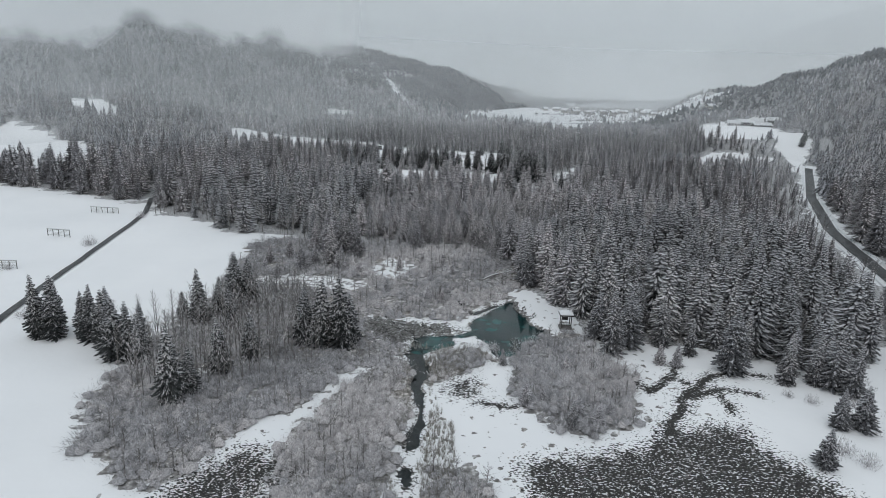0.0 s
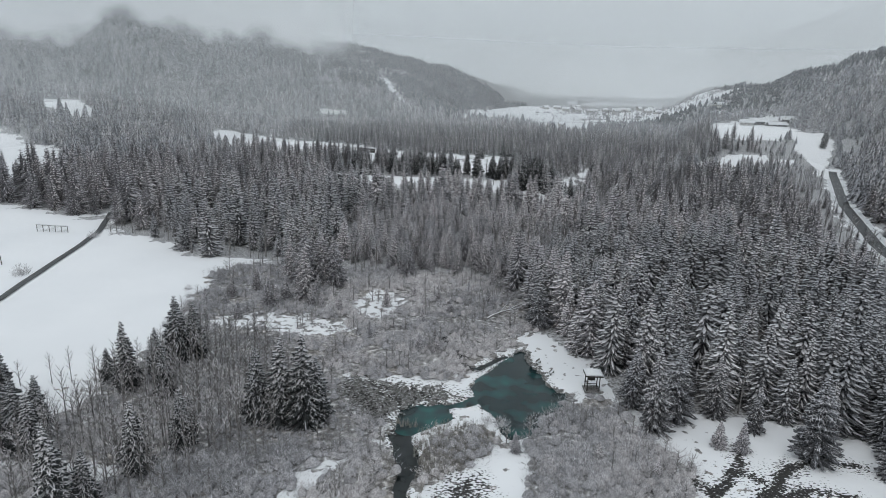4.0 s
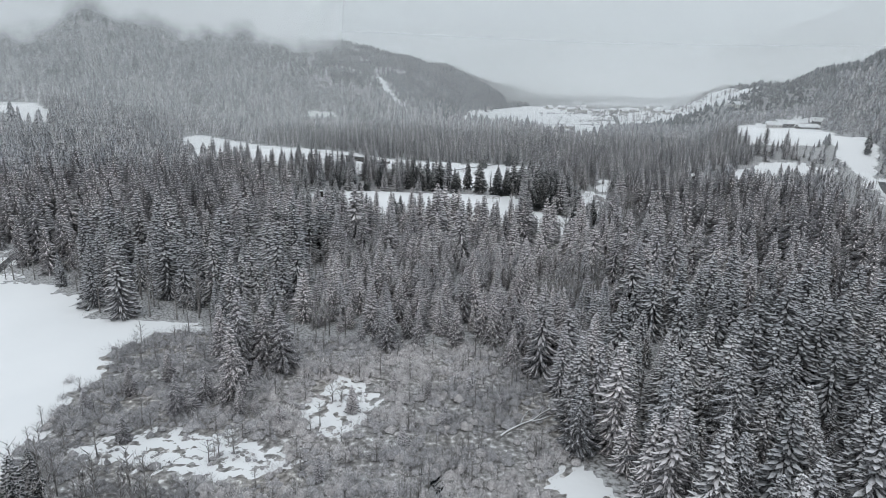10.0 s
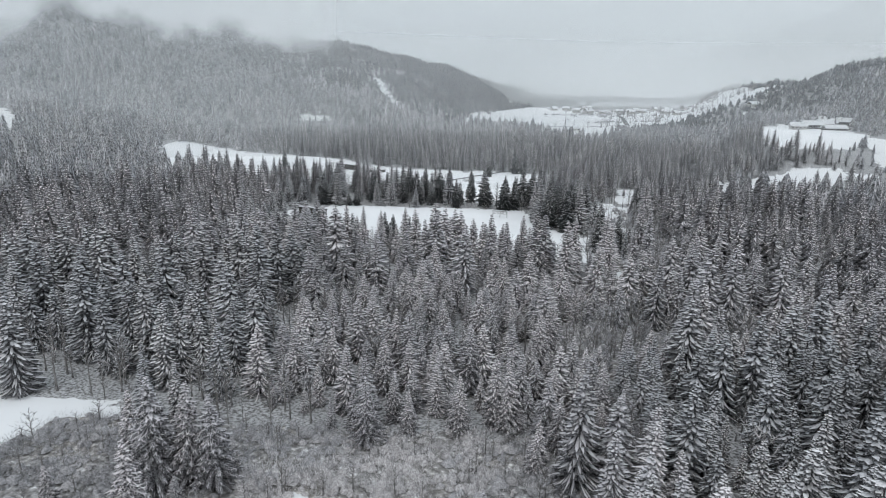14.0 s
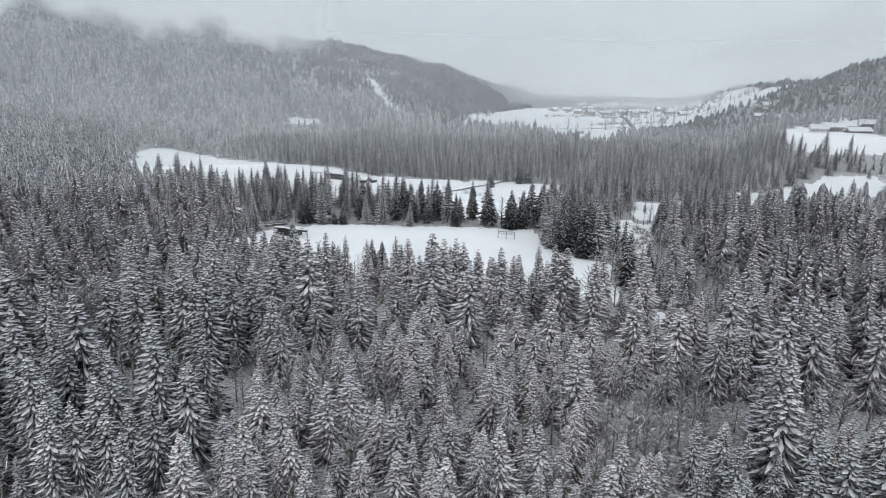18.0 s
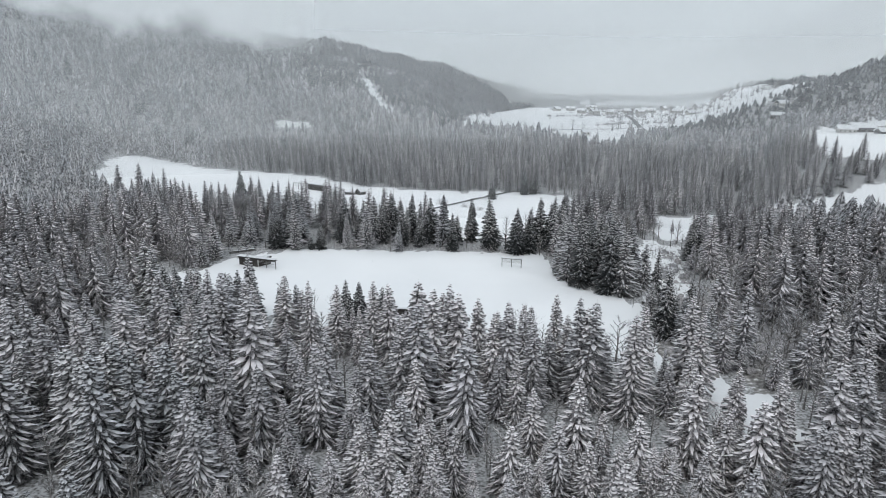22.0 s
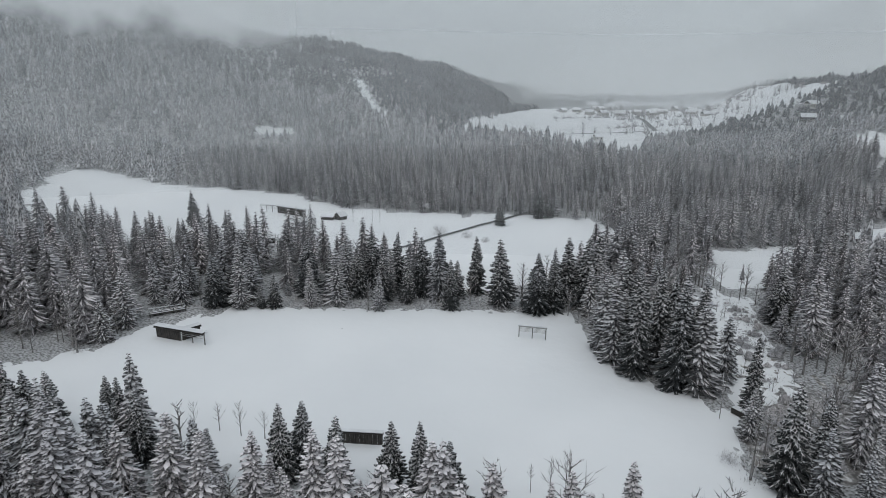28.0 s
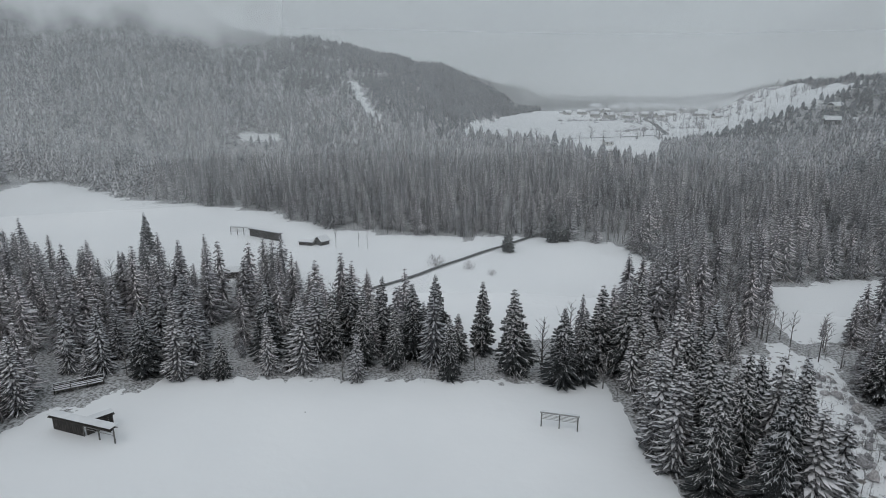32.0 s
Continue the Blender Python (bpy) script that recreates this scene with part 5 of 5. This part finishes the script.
# ---- village ----
def house(x, y, L, W, H, turn, label="white plastered house with a snow-covered roof", walls=m_plaster):
    h = at_ground("house", x, y, turn, label, "house", "village houses")
    part("wall", block((L, W, H), (0, 0, H / 2)), walls, h)
    rise = 0.7
    bm = bmesh.new()
    for s in (-1, 1):
        f = bm.faces.new([bm.verts.new((s * L / 2, b, c)) for b, c in ((-W / 2, H), (W / 2, H), (0, H + rise * W / 2))])
    bmesh.ops.bridge_loops(bm, edges=bm.edges[:])
    part("gable", bm, m_board, h)
    sl = math.hypot(W / 2 + 0.9, rise * (W / 2 + 0.9))
    for s in (-1, 1):
        bm = block((L + 1.6, sl, 0.4), (0, s * sl / 2, 0.2))
        bmesh.ops.rotate(bm, verts=bm.verts[:], cent=(0, 0, 0), matrix=Matrix.Rotation(-s * math.atan(rise), 3, "X"))
        bmesh.ops.translate(bm, verts=bm.verts[:], vec=(0, 0, H + rise * W / 2 + 0.1))
        part("roof", bm, m_snow, h)
    n = max(2, int(L / 3.5))
    for k in range(n):
        for s in (-1, 1):
            part("window", block((1.1, 0.1, 1.4), (-L / 2 + (k + 0.5) * L / n, s * (W / 2 + 0.03), H * 0.55)), m_glass, h)
    part("chimney", block((0.7, 0.7, 1.6), (L * 0.2, 0.8, H + rise * W / 2 + 0.2)), m_stone, h)
    return h


HOUSES = [(332, 792, 14, 8), (346, 796, 20, 9), (362, 802, 14, 9), (374, 812, 12, 9), (388, 812, 14, 9), (396, 824, 12, 9), (368, 832, 13, 9), (384, 842, 12, 9), (404, 1000, 18, 9), (392, 1030, 16, 9), (380, 1012, 14, 9),
          (151, 994, 9, 7), (366, 1490, 30, 10), (428, 1497, 14, 10), (406, 1431, 14, 10), (395, 1341, 14, 10)]
r = np.random.RandomState(170)
for i, (x, y, L, W) in enumerate(HOUSES):
    barn = i % 3 == 1
    house(x, y, L, W, r.uniform(4, 6), r.uniform(-0.5, 0.5), "dark wooden farm barn with a snowy roof" if barn else "white plastered house with a snow-covered roof", m_board if barn else m_plaster)
for k in range(46):
    y = r.uniform(1400, 1850)
    x = 300 + (y - 1500) * 0.34 + r.uniform(-110, 130)
    house(x, y, r.uniform(10, 18), r.uniform(8, 11), r.uniform(4.5, 7), r.uniform(-0.8, 0.8))
house(358, 776, 22, 7, 2.4, 0.15, "long low dark barn in the snowy field", m_board)
bandroad = poly("250,1120 262,1180 285,1290 297,1384 330,1470 345,1530 400,1640")
band("road_village", bandroad, 7.0, 0.35, m_asphalt, "cleared road curving through the village fields", "road")
band("road_bank", poly("120,1060 200,1085 250,1120"), 5.0, 0.35, m_asphalt, "cleared road below the village fields", "road")
p = jitter(60, 760, 1030, 2000, 17, 171)
p = p[(inside(p, FIELD_VILLAGE) | inside(p, FIELD_SLOPE)) & ~inside(p, poly("60,1330 20,1150 60,1050 260,1150 230,1420 280,1800 150,1700"))]
p = p[(wobble(p, 120, 172) + np.random.RandomState(173).normal(0, 0.4, len(p))) > 0.0]
village_p = p
scatter("village_trees", tall_t, placed(p, np.random.RandomState(174).uniform(7, 15, len(p)), 1.6, 4, 175), [m_thicket, m_twig, m_trunk], "leafless trees among the village houses", "tree")
p = jitter(150, 760, 1150, 2000, 9, 177)
hedge = np.minimum(near_line(p, poly("120,1330 230,1350 320,1420")), np.minimum(near_line(p, poly("170,1120 260,1200")), near_line(p, poly("200,1560 420,1660"))))
p = p[inside(p, FIELD_VILLAGE) & (near_line(p, bandroad) > 12) & ((hedge < 8) | (wobble(p, 130, 178) + 0.7 * wobble(p, 50, 179) > 0.8))]
far_bush_t = [shrub(np.random.RandomState(640 + k), 26, 0.75, 0.045) for k in range(4)]
crowns = village_p[::3]
pl = np.vstack([placed(p, np.random.RandomState(180).uniform(4, 9, len(p)), 1.0, 4, 181), placed(crowns, np.random.RandomState(182).uniform(6, 13, len(crowns)), 0.62, 4, 183)])
scatter("village_copses", far_bush_t, pl, [m_thicket, m_twig, m_thicket], "grey hedges and copses between the village fields", "hedge")

band("snow_clearing", poly("2180,3480 2280,3540 2420,3560"), 26.0, 1.0, m_snow, "narrow snowy clearing high on the far slope", "clearing")

# road-side snow posts and ploughed banks
for s in (-1, 1):
    pts, nrm = ribbon(ROAD_EAST[2:7], 0, 0)
    band("snow_bank", pts[::3] + nrm[::3] * s * 5.0, 2.0, 0.5, m_snow, "ploughed snow bank beside the road", "snow bank", cross=2)


# ---- mist and low cloud ----
def mist(name, radius, base, full, z0, z1, tilt, seed, label, fade=0.25, east=0.45, only=None, lumps=1.0, lean=0.3, deck=(70, 230)):
    """A wide sheet of thin cloud standing across the valley, denser upwards."""
    bm = bmesh.new()
    rows = []
    for i in range(33):
        a = radians(-62 + 124 * i / 32)
        rows.append([bm.verts.new(((radius + lean * z) * math.sin(a), 150 + (radius + lean * z) * math.cos(a), z)) for z in (-30, 60, 200, 420, 900)])
    for a, b in zip(rows[:-1], rows[1:]):
        for k in range(4):
            bm.faces.new((a[k], b[k], b[k + 1], a[k + 1]))
    m = bpy.data.materials.new(name)
    m.use_nodes = True
    n, l = m.node_tree.nodes, m.node_tree.links
    n.clear()
    g = n.new("ShaderNodeNewGeometry")
    sep = n.new("ShaderNodeSeparateXYZ")
    l.new(g.outputs["Position"], sep.inputs[0])
    t = n.new("ShaderNodeTexNoise")
    t.inputs["Scale"].default_value, t.inputs["Detail"].default_value = 2.6 * lumps / radius, 3.0 + lumps
    mp = n.new("ShaderNodeMapping")
    mp.inputs["Location"].default_value = (seed, seed * 2.0, 0)
    l.new(g.outputs["Position"], mp.inputs["Vector"])
    l.new(mp.outputs[0], t.inputs["Vector"])

    def calc(op, a, b):
        c = n.new("ShaderNodeMath")
        c.operation = op
        for k, v in enumerate((a, b)):
            if isinstance(v, (int, float)):
                c.inputs[k].default_value = v
            else:
                l.new(v, c.inputs[k])
        return c.outputs[0]
    low = n.new("ShaderNodeMapRange")
    low.interpolation_type = "SMOOTHSTEP"
    low.inputs["From Min"].default_value, low.inputs["From Max"].default_value = deck
    low.inputs["To Min"].default_value, low.inputs["To Max"].default_value = base, base * fade
    l.new(sep.outputs["Z"], low.inputs["Value"])
    side = n.new("ShaderNodeMapRange")
    side.inputs["From Min"].default_value, side.inputs["From Max"].default_value = -150, 350
    side.inputs["To Min"].default_value, side.inputs["To Max"].default_value = 1.0, east
    l.new(sep.outputs["X"], side.inputs["Value"])
    haze = calc("MULTIPLY", low.outputs[0], side.outputs[0])
    rise = calc("ADD", sep.outputs["Z"], calc("MULTIPLY", sep.outputs["X"], -tilt))
    rise = calc("ADD", rise, calc("MULTIPLY", calc("SUBTRACT", t.outputs["Fac"], 0.5), (z1 - z0) * (1.6 if only is None else 4.5)))
    rg = n.new("ShaderNodeMapRange")
    rg.interpolation_type = "SMOOTHSTEP"
    rg.inputs["From Min"].default_value, rg.inputs["From Max"].default_value = z0, z1
    rg.inputs["To Min"].default_value, rg.inputs["To Max"].default_value = 0.0, full
    l.new(rise, rg.inputs["Value"])
    veil = rg.outputs[0]
    if only:
        # the cloud bank ends towards the open valley
        ends = n.new("ShaderNodeMapRange")
        ends.interpolation_type = "SMOOTHSTEP"
        ends.inputs["From Min"].default_value, ends.inputs["From Max"].default_value = only
        l.new(sep.outputs["X"], ends.inputs["Value"])
        veil = calc("MULTIPLY", veil, ends.outputs[0])
    tr, df, tl = n.new("ShaderNodeBsdfTransparent"), n.new("ShaderNodeBsdfDiffuse"), n.new("ShaderNodeBsdfTranslucent")
    for b in (df, tl):
        b.inputs["Color"].default_value = (0.95, 0.975, 0.99, 1)
    half, mx = n.new("ShaderNodeMixShader"), n.new("ShaderNodeMixShader")
    half.inputs[0].default_value = 0.35
    l.new(df.outputs[0], half.inputs[1])
    l.new(tl.outputs[0], half.inputs[2])
    l.new(calc("MAXIMUM", haze, veil), mx.inputs[0])
    l.new(tr.outputs[0], mx.inputs[1])
    l.new(half.outputs[0], mx.inputs[2])
    l.new(mx.outputs[0], n.new("ShaderNodeOutputMaterial").inputs[0])
    ob = part(name, bm, m, None)
    return tagged(ob, label, "cloud", kind="structure")


mist("backdrop_mist_air", 395, 0.10, 0.1, 400, 620, 0.3, 6.1, "faint winter haze over the meadows")
mist("backdrop_mist_near", 545, 0.125, 0.12, 400, 620, 0.3, 2.3, "faint winter haze over the forest")
mist("backdrop_mist_middle", 655, 0.19, 0.62, 150, 280, 0.1, 7.7, "thin winter mist drifting over the mountain slope", 0.6)
mist("backdrop_mist_upper", 700, 0.04, 0.97, 96, 128, 0.02, 4.4, "low cloud lying on the mountain slope", 0.6, 0.45, (-100, -215), 2.6)
mist("backdrop_mist_far", 1480, 0.34, 0.9, 300, 500, 0.25, 1.9, "low cloud hiding the mountain top", 0.6, 0.95, lean=1.2)
mist("backdrop_mist_end", 1760, 0.40, 0.03, 300, 500, 0.25, 9.4, "mist lying behind the village", 0.05, 1.0, lean=1.2, deck=(30, 110))
mist("backdrop_mist_distant", 2250, 0.95, 0.95, 900, 1300, 0.3, 5.2, "grey mist closing the far valley", 0.9, 0.93, lean=1.4)
